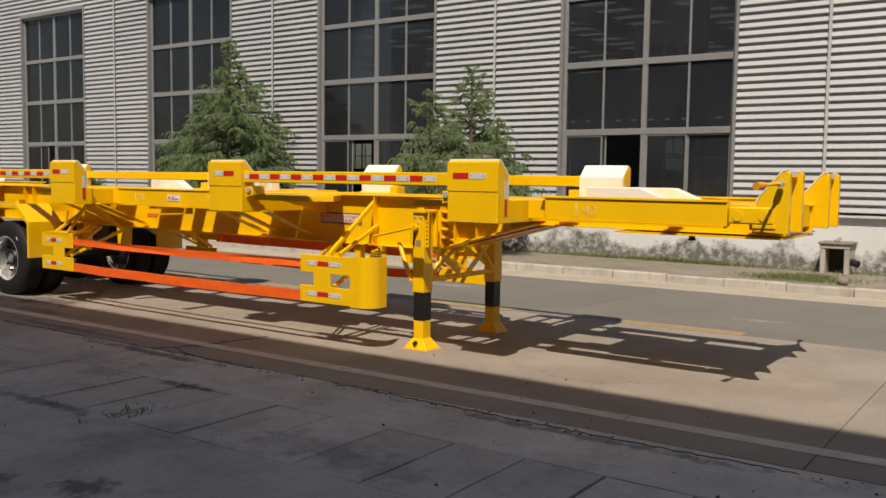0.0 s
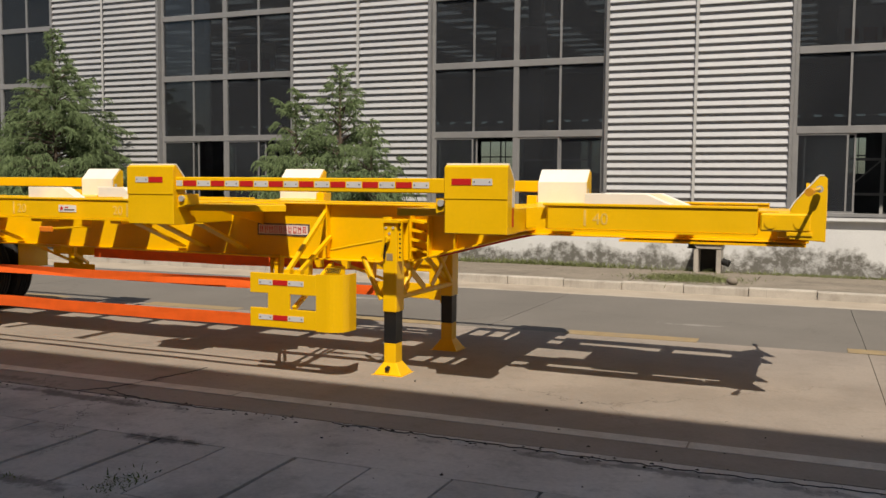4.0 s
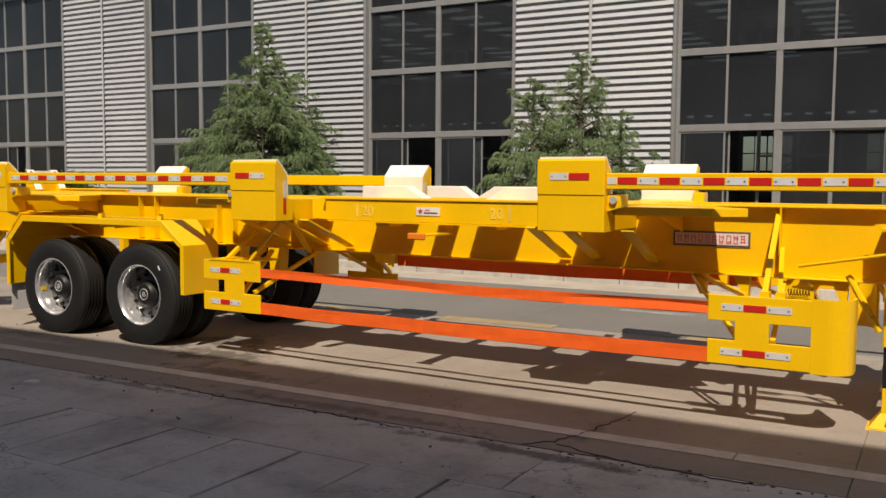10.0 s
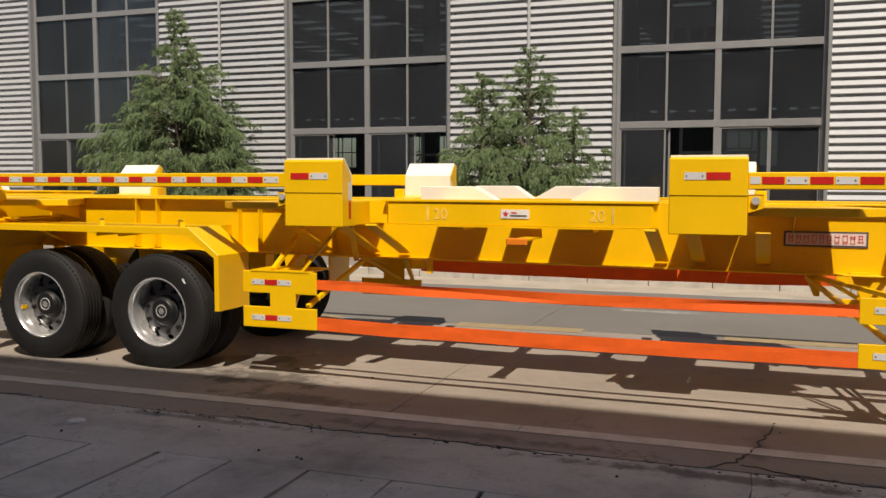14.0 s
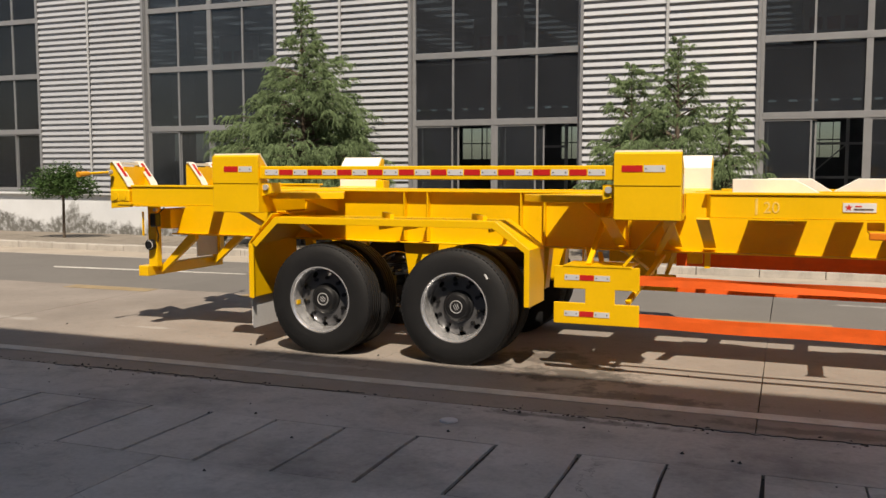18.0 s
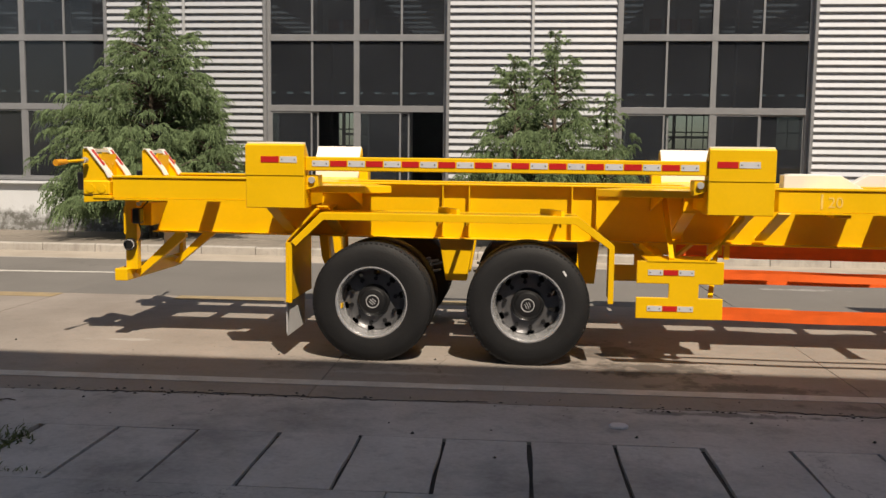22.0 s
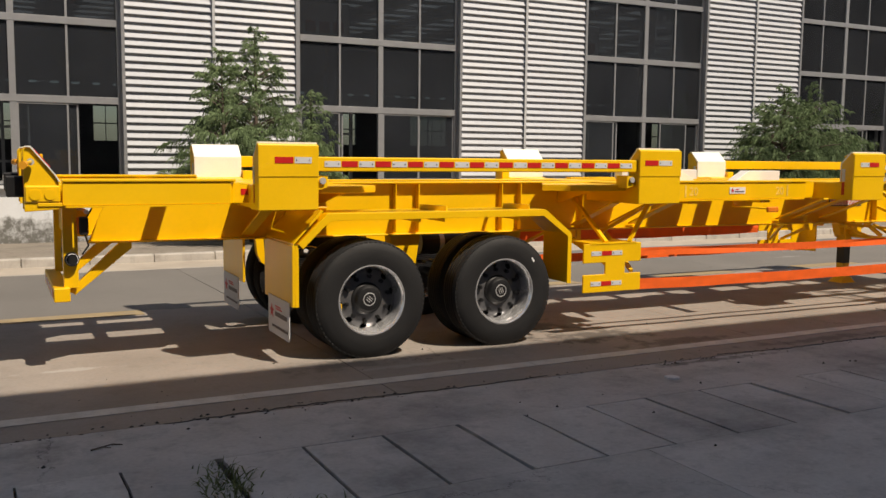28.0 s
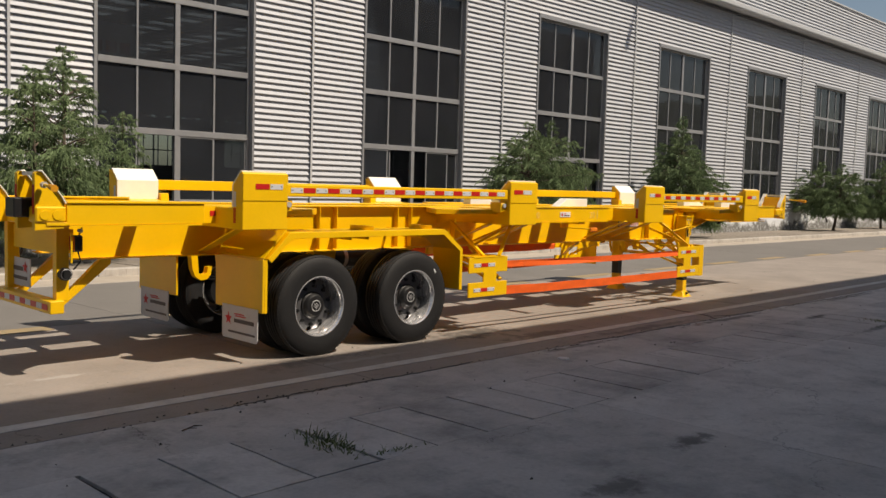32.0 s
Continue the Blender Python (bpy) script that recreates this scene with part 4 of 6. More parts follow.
# outer side beams between guides
SIDE = [(-15.665, -14.295), (-10.055, -7.585), (-3.965, -2.225)]
for i, (x0, x1) in enumerate(SIDE):
    for side in (0, 1):
        m = (lambda y: y) if side == 0 else far
        dz = 0.0 if i == 1 else 0.026
        c0, c1 = (x0 + 0.165 if i else x0), (x1 - (0.165, 0.165, 0.0)[i] + (0.075 if i == 0 else 0.0))
        face = [(c0, m(7.07)), (c1, m(7.07)), (c1 + (0.05 if i != 2 else 0), m(7.15)), (c0 - (0.05 if i else 0), m(7.15))]
        sb = part("side_beam", prism(B(), face, 'z', 1.30 + dz, 1.482 + dz), YELLOW, T, bevel=0.004)
        part("top_lip", cuboid(B(), c0 - (0.04 if i else 0), c1 + (0.04 if i != 2 else 0), *both(7.057, 7.16, side), 1.483 + dz, 1.503 + dz), YELLOW, sb, bevel=0.003)
        part("bottom_lip", cuboid(B(), c0 + 0.02, c1 - 0.02, *both(7.062, 7.155, side), 1.285 + dz, 1.299 + dz), YELLOW, sb)
        if i:
            part("recess_plate", cuboid(B(), x0 - 0.03, c0 - 0.02, *both(7.127, 7.149, side), 1.303 + dz, 1.487), YELLOW, sb)
        if i != 2:
            part("recess_plate", cuboid(B(), c1 + 0.02, x1 + (0.11 if i == 0 else 0.03), *both(7.127, 7.149, side), 1.303 + dz, 1.487), YELLOW, sb)
        if i == 0:
            part("reflector", cuboid(B(), x1 + 0.005, x1 + 0.085, *both(7.123, 7.1265, side), 1.37 + dz, 1.42 + dz), RED_TAPE, sb, "red reflective strip")
        for xo, w in {0: ((-14.85, 0.05),), 1: ((-8.80, 0.09),), 2: ((-3.75, 0.08), (-2.75, 0.05))}[i]:
            part("outrigger", cuboid(B(), xo - w, xo + w, *both(7.151, 7.51, side), 1.37, 1.475), YELLOW, sb)
        if i == 1:
            for xo in (-9.335, -8.275):
                part("lock_bolster", cuboid(B(), xo - 0.215, xo + 0.215, *both(7.161, 7.434, side), 1.40, 1.484), YELLOW, sb, bevel=0.004)
                part("lock_housing", cuboid(B(), xo - 0.07, xo + 0.07, *both(7.161, 7.4, side), 1.25, 1.399), YELLOW, sb, bevel=0.004)
# stencils on the near and far side beams
for side in (0, 1):
    def stencil(text, xt, xbar, z):
        y = 7.0685 if side == 0 else far(7.0685)
        mt = Matrix.Translation((xt, y, z)) @ Matrix.Rotation(radians(90), 4, 'X') if side == 0 else Matrix.Translation((xt, y, z)) @ Matrix.Rotation(radians(180), 4, 'Z') @ Matrix.Rotation(radians(90), 4, 'X')
        lettering(text, 0.125, mt, SPRAY, T, "stencil_number", "faded sprayed number")
        part("stencil_bar", cuboid(B(), xbar, xbar + 0.018, *both(7.067, 7.0695, side), z - 0.015, z + 0.11), SPRAY, T)
    stencil("40", -3.38, -3.51, 1.371)
    stencil("20", -9.43, -9.55, 1.345)
    stencil("20", -8.16, -8.05, 1.345)
lp = part("maker_plate", cuboid(B(), -8.920, -8.690, 7.0635, 7.0685, 1.36, 1.43), SIGNWHITE, T, "small white plate with a red star and dark bars")


def star(bm, x, y, z, r, axis='y', depth=0.002):
    pts = []
    for i in range(10):
        a = math.pi / 2 + i * math.pi / 5
        rr = r if i % 2 == 0 else r * 0.42
        pts.append(((x if axis == 'y' else y) + rr * math.cos(a), z + rr * math.sin(a)))
    return prism(bm, pts, axis, (y if axis == 'y' else x), (y if axis == 'y' else x) + depth)


part("star", star(B(), -8.880, 7.0605, 1.395, 0.028), SIGNRED, lp)
part("lettering_bar", cuboid(B(), -8.845, -8.710, 7.061, 7.063, 1.376, 1.388), SIGNDARK, lp)
part("lettering_bar", cuboid(B(), -8.835, -8.790, 7.061, 7.063, 1.40, 1.41), SIGNRED, lp)
lamp = part("side_marker", cuboid(B(), -8.76, -8.60, 6.66, 6.69, 1.178, 1.233), AMBER, T, "amber side marker lamp", bevel=0.008)
part("lamp_bracket", cuboid(B(), -8.74, -8.62, 6.691, 7.2, 1.205, 1.217), YELLOW, lamp)
part("bracket_drop", cuboid(B(), -8.74, -8.62, 7.188, 7.2, 1.218, 1.284), YELLOW, lamp)

# company sign on the near web
sign = part("company_sign", cuboid(B(), -6.83, -6.25, WEB - 0.016, WEB - 0.009, 1.167, 1.283), SIGNDARK, T, "pale red-lettered company sign with a dark border")
part("sign_face", cuboid(B(), -6.815, -6.265, WEB - 0.0195, WEB - 0.0165, 1.181, 1.269), SIGNPINK, sign)
glyphs = random.Random(21)
for j in range(10):
    x0 = -6.80 + j * 0.053
    zs = sorted(glyphs.sample((1.193, 1.205, 1.217, 1.229, 1.241, 1.251), 3))
    for zz in zs:
        a0 = glyphs.uniform(0.0, 0.008)
        part("lettering_bar", cuboid(B(), x0 + a0, x0 + 0.042 - glyphs.uniform(0, 0.008), WEB - 0.0225, WEB - 0.0198, zz, zz + 0.0042), SIGNRED, sign)
    for q in range(2):
        xv = x0 + (0.004, 0.030)[q] + glyphs.uniform(0, 0.006)
        part("lettering_bar", cuboid(B(), xv, xv + 0.004, WEB - 0.0224, WEB - 0.0197, 1.191 + glyphs.uniform(0, 0.02), 1.258), SIGNRED, sign)

# white ramps on the main beams: back, top and toe of the left and toe, top and back of the right one
RAMPS = [(-9.75, -9.27, -9.07, -8.46, -8.25, -7.76), (-9.50, -9.13, -8.96, -8.95, -8.75, -8.35)]
for side in (0, 1):
    y0, y1 = both(WEB - 0.07, WEB + 0.07, side)
    z = DECK + 0.001
    lab = "white sloping nylon ramp block"
    part("ramp_block", prism(B(), [(-3.60, z), (-3.60, z + 0.115), (-3.10, z + 0.115), (-2.82, z)], 'y', y0, y1), PAD, T, lab, bevel=0.004)
    l0, l1, l2, r0, r1, r2 = RAMPS[side]
    part("ramp_block", prism(B(), [(l0, z), (l0, z + 0.115), (l1, z + 0.115), (l2, z)], 'y', y0, y1), PAD, T, lab, bevel=0.004)
    part("ramp_block", prism(B(), [(r2, z), (r2, z + 0.115), (r1, z + 0.115), (r0, z)], 'y', y0, y1), PAD, T, lab, bevel=0.004)

# end posts, front and rear: two plates a side with white strips on the slope
for sx, xe in ((1, -1.77), (-1, -15.93)):
    top = 1.752 if sx == 1 else 1.768
    for side in (0, 1):
        for yy in (7.06, 7.43):
            y0, y1 = both(yy, yy + 0.06, side)
            prof = [(xe, 1.285), (xe, top - 0.02), (xe - sx * 0.02, top), (xe - sx * 0.05, top), (xe - sx * 0.21, 1.565), (xe - sx * 0.24, 1.51), (xe - sx * 0.24, 1.30)]
            pp = part("end_post", prism(B(), prof, 'y', y0, y1), YELLOW, T, "yellow end stop plate", bevel=0.004)
            lo = [(xe - sx * 0.022, top + 0.001), (xe - sx * 0.022, top + 0.010), (xe - sx * 0.054, top + 0.010), (xe - sx * 0.218, 1.569), (xe - sx * 0.250, 1.512), (xe - sx * 0.2415, 1.508), (xe - sx * 0.2105, 1.5655), (xe - sx * 0.050, top + 0.001)]
            ov = 0.003 if sx == 1 else 0.022
            part("wear_strip", prism(B(), lo, 'y', y0 - ov, y1 + ov), PAD, pp, "white nylon wear strip")
            if sx == -1:
                l2 = [(xe + 0.075, top - 0.0155), (xe + 0.079, top - 0.0115), (xe + 0.187, top - 0.1435), (xe + 0.183, top - 0.1475)]
                part("reflector", prism(B(), l2, 'y', y0 + 0.012, y1 - 0.012), RED_TAPE, pp, "red reflective strip")
            xf0, xf1 = (xe + 0.0005, xe + 0.003) if sx == 1 else (xe - 0.003, xe - 0.0005)
            part("reflector", cuboid(B(), xf0, xf1, y0 + 0.012, y1 - 0.012, 1.42, 1.66), SPRAY if sx == 1 else RED_TAPE, pp)
        y0, y1 = both(7.133, 7.417, side)
        part("cap_bar", cuboid(B(), *sorted((xe - sx * 0.03, xe - sx * 0.075)), y0 + 0.012, y1 - 0.012, top - 0.035, top - 0.004), PAD, T, "white bar across the end stop")
        y0, y1 = both(7.121, 7.429, side)
        part("post_web", cuboid(B(), min(xe - sx * 0.12, xe - sx * 0.14), max(xe - sx * 0.12, xe - sx * 0.14), y0, y1, 1.30, top - 0.05), YELLOW, T)
        if sx == -1:
            part("rubber_buffer", cuboid(B(), xe - 0.12, xe + 0.10, y0 + 0.06, y1 - 0.06, 1.39, 1.55), BLACK_PAINT, T, "black rubber buffer block", bevel=0.01)
        # end casting with two round bosses
        a, b = both(7.045, 7.205, side)
        x0, x1 = (xe - 0.44, xe - 0.10) if sx == 1 else (xe + 0.002, xe + 0.25)
        ec = part("end_casting", cuboid(B(), x0, x1, a, b, 1.352, 1.482), YELLOW, T, bevel=0.012)
        part("casting_step", cuboid(B(), x1 - 0.16, x1 + 0.012, *both(7.05, 7.2, side), 1.322, 1.351), YELLOW, ec, bevel=0.004)
        for xx in (x0 + 0.072, x1 - 0.072):
            ya, yb = (a - 0.007, a) if side == 0 else (b, b + 0.007)
            part("boss", tube(B(), (xx, ya, 1.413), (xx, yb, 1.413), 0.04, 18), YELLOW, ec)
        # lock handle on the outer plate
        yo = 7.025 if side == 0 else far(7.025)
        d = -1 if side == 0 else 1
        hx = xe - sx * 0.05
        h = part("lock_handle", tube(B(), (hx, yo + d * 0.003, 1.66), (hx, yo + d * 0.05, 1.66), 0.026, 10), STEEL, T, "lock lever with an orange grip")
        part("lever_rod", tube(B(), (hx, yo + d * 0.04, 1.66), (hx - 0.05, yo + d * 0.30, 1.645), 0.013, 8), YELLOW, h)
        part("grip", tube(B(), (hx - 0.045, yo + d * 0.27, 1.647), (hx - 0.065, yo + d * 0.40, 1.638), 0.022, 10, 0.029), HANDLE, h, "orange grip")

# rear bumper
for side in (0, 1):
    m = (lambda y: y) if side == 0 else far
    y0, y1 = both(7.30, 7.38, side)
    up = part("bumper_upright", cuboid(B(), -15.66, -15.55, y0, y1, 0.66, 1.30), YELLOW, T, bevel=0.004)
    part("bumper_brace", prism(B(), [(-15.62, 0.62), (-15.57, 0.59), (-15.13, 0.955), (-15.13, 1.004), (-15.22, 1.004)], 'y', *both(7.40, 7.46, side)), YELLOW, up, bevel=0.003)
    yl = m(7.29)
    d = -1 if side == 0 else 1
    lampm = part("round_lamp", tube(B(), (-15.60, yl, 0.895), (-15.60, yl + d * 0.05, 0.895), 0.055, 16), BLACK_PAINT, up, "black round marker lamp")
    part("lamp_ring", tube(B(), (-15.60, yl + d * 0.0505, 0.895), (-15.60, yl + d * 0.055, 0.895), 0.047, 18), SIGNWHITE, lampm, "pale ring")
    part("lens", tube(B(), (-15.60, yl + d * 0.0555, 0.895), (-15.60, yl + d * 0.062, 0.895), 0.042, 18), HUB, lampm)
    tl = part("tail_lamp_box", cuboid(B(), -15.545, -15.475, *both(7.19, 7.29, side), 1.09, 1.23), BLACK_PAINT, T, "black lamp box with cables", bevel=0.01)
    for j in range(3):
        part("lamp_lens", cuboid(B(), -15.556, -15.5455, *both(7.195 + j * 0.032, 7.22 + j * 0.032, side), 1.10, 1.22), RED_TAPE if j else AMBER, tl)
    bm = B()
    tube(bm, (-15.50, m(7.24), 1.09), (-15.475, m(7.24), 1.0), 0.007, 6); tube(bm, (-15.475, m(7.24), 1.003), (-15.52, m(7.28), 0.93), 0.007, 6)
    part("cable", bm, BLACK_PAINT, tl)
    part("cable", tube(B(), (-15.48, m(7.26), 1.23), (-15.44, m(7.30), 1.29), 0.007, 6), BLACK_PAINT, tl)
    part("connector", tube(B(), (-15.49, m(7.24), 1.27), (-15.49, m(7.20), 1.27), 0.018, 8), STEEL, tl)
    part("lamp_guard", cuboid(B(), -15.60, -15.588, *both(7.14, 7.16, side), 1.0, 1.25), YELLOW, tl)
bump = part("bumper_bar", cuboid(B(), -15.74, -15.62, 7.23, far(7.23), 0.561, 0.671), YELLOW, T, bevel=0.006)
for j in range(10):
    part("reflector", cuboid(B(), -15.7435, -15.7405, 7.285 + j * 0.124, 7.285 + j * 0.124 + 0.115, 0.59, 0.64), RED_TAPE if j % 2 == 0 else WHITE_TAPE, bump)
plate = part("rear_plate", cuboid(B(), -15.60, -15.59, 8.04, 8.50, 0.70, 0.96), FLAP, T, "white plate with a red star and dark bars")
part("star", star(B(), -15.606, 8.14, 0.88, 0.06, 'x'), SIGNRED, plate)
part("lettering_bar", cuboid(B(), -15.606, -15.601, 8.20, 8.49, 0.84, 0.88), SIGNDARK, plate)
part("lettering_bar", cuboid(B(), -15.606, -15.601, 8.10, 8.49, 0.76, 0.79), SIGNDARK, plate)
part("rear_crossbar", cuboid(B(), -15.62, -15.46, 7.42, far(7.42), 1.06, 1.27), YELLOW, T, bevel=0.004)

# fenders, flap brackets, mud flaps
for side in (0, 1):
    m = (lambda y: y) if side == 0 else far
    y0, y1 = both(6.68, 7.13, side)
    outer = [(-13.94, 1.009), (-13.69, 1.254), (-11.57, 1.254), (-11.27, 1.024), (-11.27, 0.55)]
    inner = [(-11.285, 0.55), (-11.285, 1.016), (-11.576, 1.240), (-13.684, 1.240), (-13.93, 0.999)]
    fd = part("fender", prism(B(), outer + inner, 'y', y0, y1), YELLOW, T, "yellow folded steel fender over both wheels")
    lipo = [(-13.94, 1.009), (-13.69, 1.255), (-11.57, 1.255), (-11.27, 1.025), (-11.27, 0.55)]
    lipi = [(-11.315, 0.55), (-11.315, 0.999), (-11.59, 1.194), (-13.665, 1.194), (-13.90, 0.969)]
    part("fender_lip", prism(B(), lipo + lipi, 'y', *both(6.665, 6.68, side)), YELLOW, fd, bevel=0.002)
    for xx in (-12.72, -11.86):
        part("step_bar", beam(B(), (xx, m(6.95), 1.281), (xx + 0.17, m(6.76), 1.271), 0.035, 0.05), YELLOW, fd)
    for xx in (-12.74, -12.5, -11.7):
        part("fender_stay", cuboid(B(), xx - 0.006, xx + 0.006, *both(6.90, 7.505, side), 1.145, 1.2385), YELLOW, fd)
    y0, y1 = both(6.68, 7.505, side)
    br = part("flap_bracket", cuboid(B(), -13.99, -13.965, y0, y1, 0.49, 1.0), YELLOW, T, bevel=0.004)
    part("bracket_lip", cuboid(B(), -13.964, -13.935, *both(6.68, 6.69, side), 0.49, 1.0), YELLOW, br)
    part("slope_plate", prism(B(), [(-13.98, 1.001), (-13.98, 1.015), (-13.74, 1.285), (-13.72, 1.277)], 'y', y0, y1), YELLOW, br)
    fl = part("mud_flap", prism(B(), [(m(6.74), 0.52), (m(6.74), 0.22), (m(6.76), 0.19), (m(7.34), 0.19), (m(7.36), 0.22), (m(7.36), 0.52)], 'x', -14.0, -13.993), FLAP, T, "white mud flap with a red star and dark bars")
    sy = m(7.24) if side == 0 else far(6.86)
    part("star", star(B(), -14.004, sy, 0.385, 0.065, 'x'), SIGNRED, fl)
    for (dy0, dy1, z0, z1, mt) in ((0.10, 0.44, 0.355, 0.392, SIGNDARK), (0.12, 0.30, 0.415, 0.425, SIGNRED), (0.10, 0.27, 0.435, 0.445, SIGNRED), (0.0, 0.46, 0.25, 0.270, SIGNDARK)):
        part("lettering_bar", cuboid(B(), -14.004, -14.0005, sy - dy1, sy - dy0, z0, z1), mt, fl)

# axles, springs, hangers
AX = (-13.27, -11.96)
RT, TZ = 0.514, 0.5005
for xa in AX:
    ax = part("axle", tube(B(), (xa, 7.0, TZ), (xa, far(7.0), TZ), 0.07, 14), BLACK_PAINT, T, "black axle tube")
    for side in (0, 1):
        m = (lambda y: y) if side == 0 else far
        part("brake_drum", tube(B(), (xa, m(7.10), TZ), (xa, m(7.34), TZ), 0.2, 24), HUB, ax)
        part("brake_chamber", tube(B(), (xa + 0.2, m(7.55), TZ + 0.1), (xa + 0.36, m(7.55), TZ + 0.13), 0.08, 14), HUB, ax, "black brake chamber")
        for lf in range(4):
            L = 0.5 - lf * 0.08
            bm = B()
            pts = [(xa + L * (k / 4 - 1), 0.62 + 0.018 * lf + 0.06 * (abs(k / 4 - 1)) ** 2) for k in range(9)]
            prism(bm, pts + [(px, pz + 0.016) for px, pz in pts[::-1]], 'y', *both(7.54, 7.62, side))
            part("leaf_spring", bm, BLACK_PAINT, ax)
for side in (0, 1):
    for xh, w in ((-12.615, 0.16), (-11.42, 0.10)):
        part("spring_hanger", prism(B(), [(xh - w, 0.99), (xh - w * 0.6, 0.60), (xh + w * 0.6, 0.60), (xh + w, 0.99)], 'y', *both(7.505, 7.65, side)), YELLOW, T, bevel=0.004)
    tow = part("tow_hook", prism(B(), [(-13.91, 0.99), (-13.885, 0.78), (-13.85, 0.70), (-13.78, 0.655), (-13.71, 0.665), (-13.665, 0.71), (-13.65, 0.80), (-13.70, 0.80), (-13.71, 0.735), (-13.765, 0.705), (-13.81, 0.74), (-13.83, 0.99)], 'y', *both(7.58, 7.66, side)), YELLOW, T, "yellow tie-down hook")
tank = part("air_tank", tube(B(), (-12.3, YC, 0.86), (-11.5, YC, 0.86), 0.12, 20), BLACK_PAINT, T, "black air tank")
part("tank_strap", tube(B(), (-12.1, YC, 0.86), (-12.05, YC, 0.86), 0.124, 20), STEEL, tank)


def wheel_meshes():
    """Tyre, disc rim, hub and nuts round the y axis at the origin; the outer face looks to -y."""
    bm = B()
    prof = [(0.292, -0.115), (0.305, -0.135), (0.36, -0.142), (0.43, -0.140), (0.478, -0.128), (0.500, -0.112), (0.511, -0.098)]
    for g in (-0.062, -0.021, 0.021, 0.062):
        prof += [(0.514, g - 0.010), (0.502, g - 0.007), (0.502, g + 0.007), (0.514, g + 0.010)]
    prof += [(0.511, 0.098), (0.500, 0.112), (0.478, 0.128), (0.43, 0.140), (0.36, 0.142), (0.305, 0.135), (0.292, 0.115)]
    lathe(bm, prof, 72, (0, 0, 0))
    for i in range(72):
        a = 2 * math.pi * (i + 0.5) / 72
        for sy in (-1, 1):
            mm = Matrix.Rotation(-a, 4, 'Y') @ Matrix.Translation((0.4915, sy * 0.1085, 0)) @ Matrix.Diagonal((0.022, 0.02, 0.026, 1))
            bmesh.ops.create_cube(bm, size=1, matrix=mm)
    finish(bm, smooth=True)
    tyre = bpy.data.meshes.new("tyre"); bm.to_mesh(tyre); bm.free(); tyre.materials.append(RUBBER)
    tyre.set_sharp_from_angle(angle=0.7)
    bm = B()
    lathe(bm, [(0.293, 0.115), (0.285, 0.10), (0.277, 0.0), (0.277, -0.09), (0.286, -0.105), (0.306, -0.122), (0.306, -0.137), (0.296, -0.139), (0.281, -0.121), (0.273, -0.096), (0.269, -0.03), (0.267, 0.018), (0.262, 0.03)], 64, (0, 0, 0))
    finish(bm, smooth=True)
    rim = bpy.data.meshes.new("wheel"); bm.to_mesh(rim); bm.free(); rim.materials.append(ALU)
    rim.set_sharp_from_angle(angle=0.6)
    # disc with ten round hand holes
    bm = B()
    n = 160
    holes = 10
    def ring(r, y):
        return [bm.verts.new((r * math.cos(2 * math.pi * i / n), y, r * math.sin(2 * math.pi * i / n))) for i in range(n)]
    radii = [(0.264, 0.03), (0.260, 0.022), (0.255, 0.018), (0.249, 0.014), (0.243, 0.011), (0.237, 0.008), (0.231, 0.005), (0.225, 0.002), (0.20, 0.0), (0.165, -0.003), (0.12, -0.004), (0.085, -0.004)]
    rs = [ring(*q) for q in radii]
    for ai, (a, b) in enumerate(zip(rs, rs[1:])):
        rm = (radii[ai][0] + radii[ai + 1][0]) / 2
        for i in range(n):
            th = 2 * math.pi * (i + 0.5) / n
            ph = (th + math.pi / holes) % (2 * math.pi / holes) - math.pi / holes
            if (rm * ph) ** 2 + (rm - 0.240) ** 2 < 0.029 ** 2:
                continue
            bm.faces.new((a[i], a[(i + 1) % n], b[(i + 1) % n], b[i]))
    finish(bm, smooth=True)
    disc = bpy.data.meshes.new("rim_disc"); bm.to_mesh(disc); bm.free(); disc.materials.append(DISCM)
    bm = B()
    lathe(bm, [(0.142, -0.003), (0.138, -0.02), (0.122, -0.03), (0.112, -0.055), (0.10, -0.068), (0.075, -0.072), (0.001, -0.072)], 28, (0, 0, 0))
    finish(bm, smooth=True)
    hub = bpy.data.meshes.new("hub_cap"); bm.to_mesh(hub); bm.free(); hub.materials.append(HUB)
    hub.set_sharp_from_angle(angle=0.5)
    bm = B()
    lathe(bm, [(0.058, -0.073), (0.056, -0.076), (0.051, -0.076), (0.049, -0.073)], 24, (0, 0, 0))
    for k in (-1, 0, 1):
        cuboid(bm, k * 0.018 - 0.0035, k * 0.018 + 0.0035, -0.0755, -0.0725, -0.03 + 0.008 * abs(k), 0.03 - 0.008 * abs(k))
    finish(bm)
    badge = bpy.data.meshes.new("hub_badge"); bm.to_mesh(badge); bm.free(); badge.materials.append(STEEL)
    bm = B()
    tube(bm, (0, -0.03, 0), (0, 0.0, 0), 0.019, 6)
    tube(bm, (0, -0.038, 0), (0, -0.03, 0), 0.012, 8)
    finish(bm)
    nut = bpy.data.meshes.new("wheel_nut"); bm.to_mesh(nut); bm.free(); nut.materials.append(HUB)
    return tyre, rim, disc, hub, badge, nut


TYRE, RIM, DISC, HUBC, BADGE, NUT = wheel_meshes()


def child(me, parent, m=Matrix(), label=""):
    o = new(me.name.split(".")[0], me)
    o.parent = parent
    o.matrix_basis = m
    return tagged(o, label)


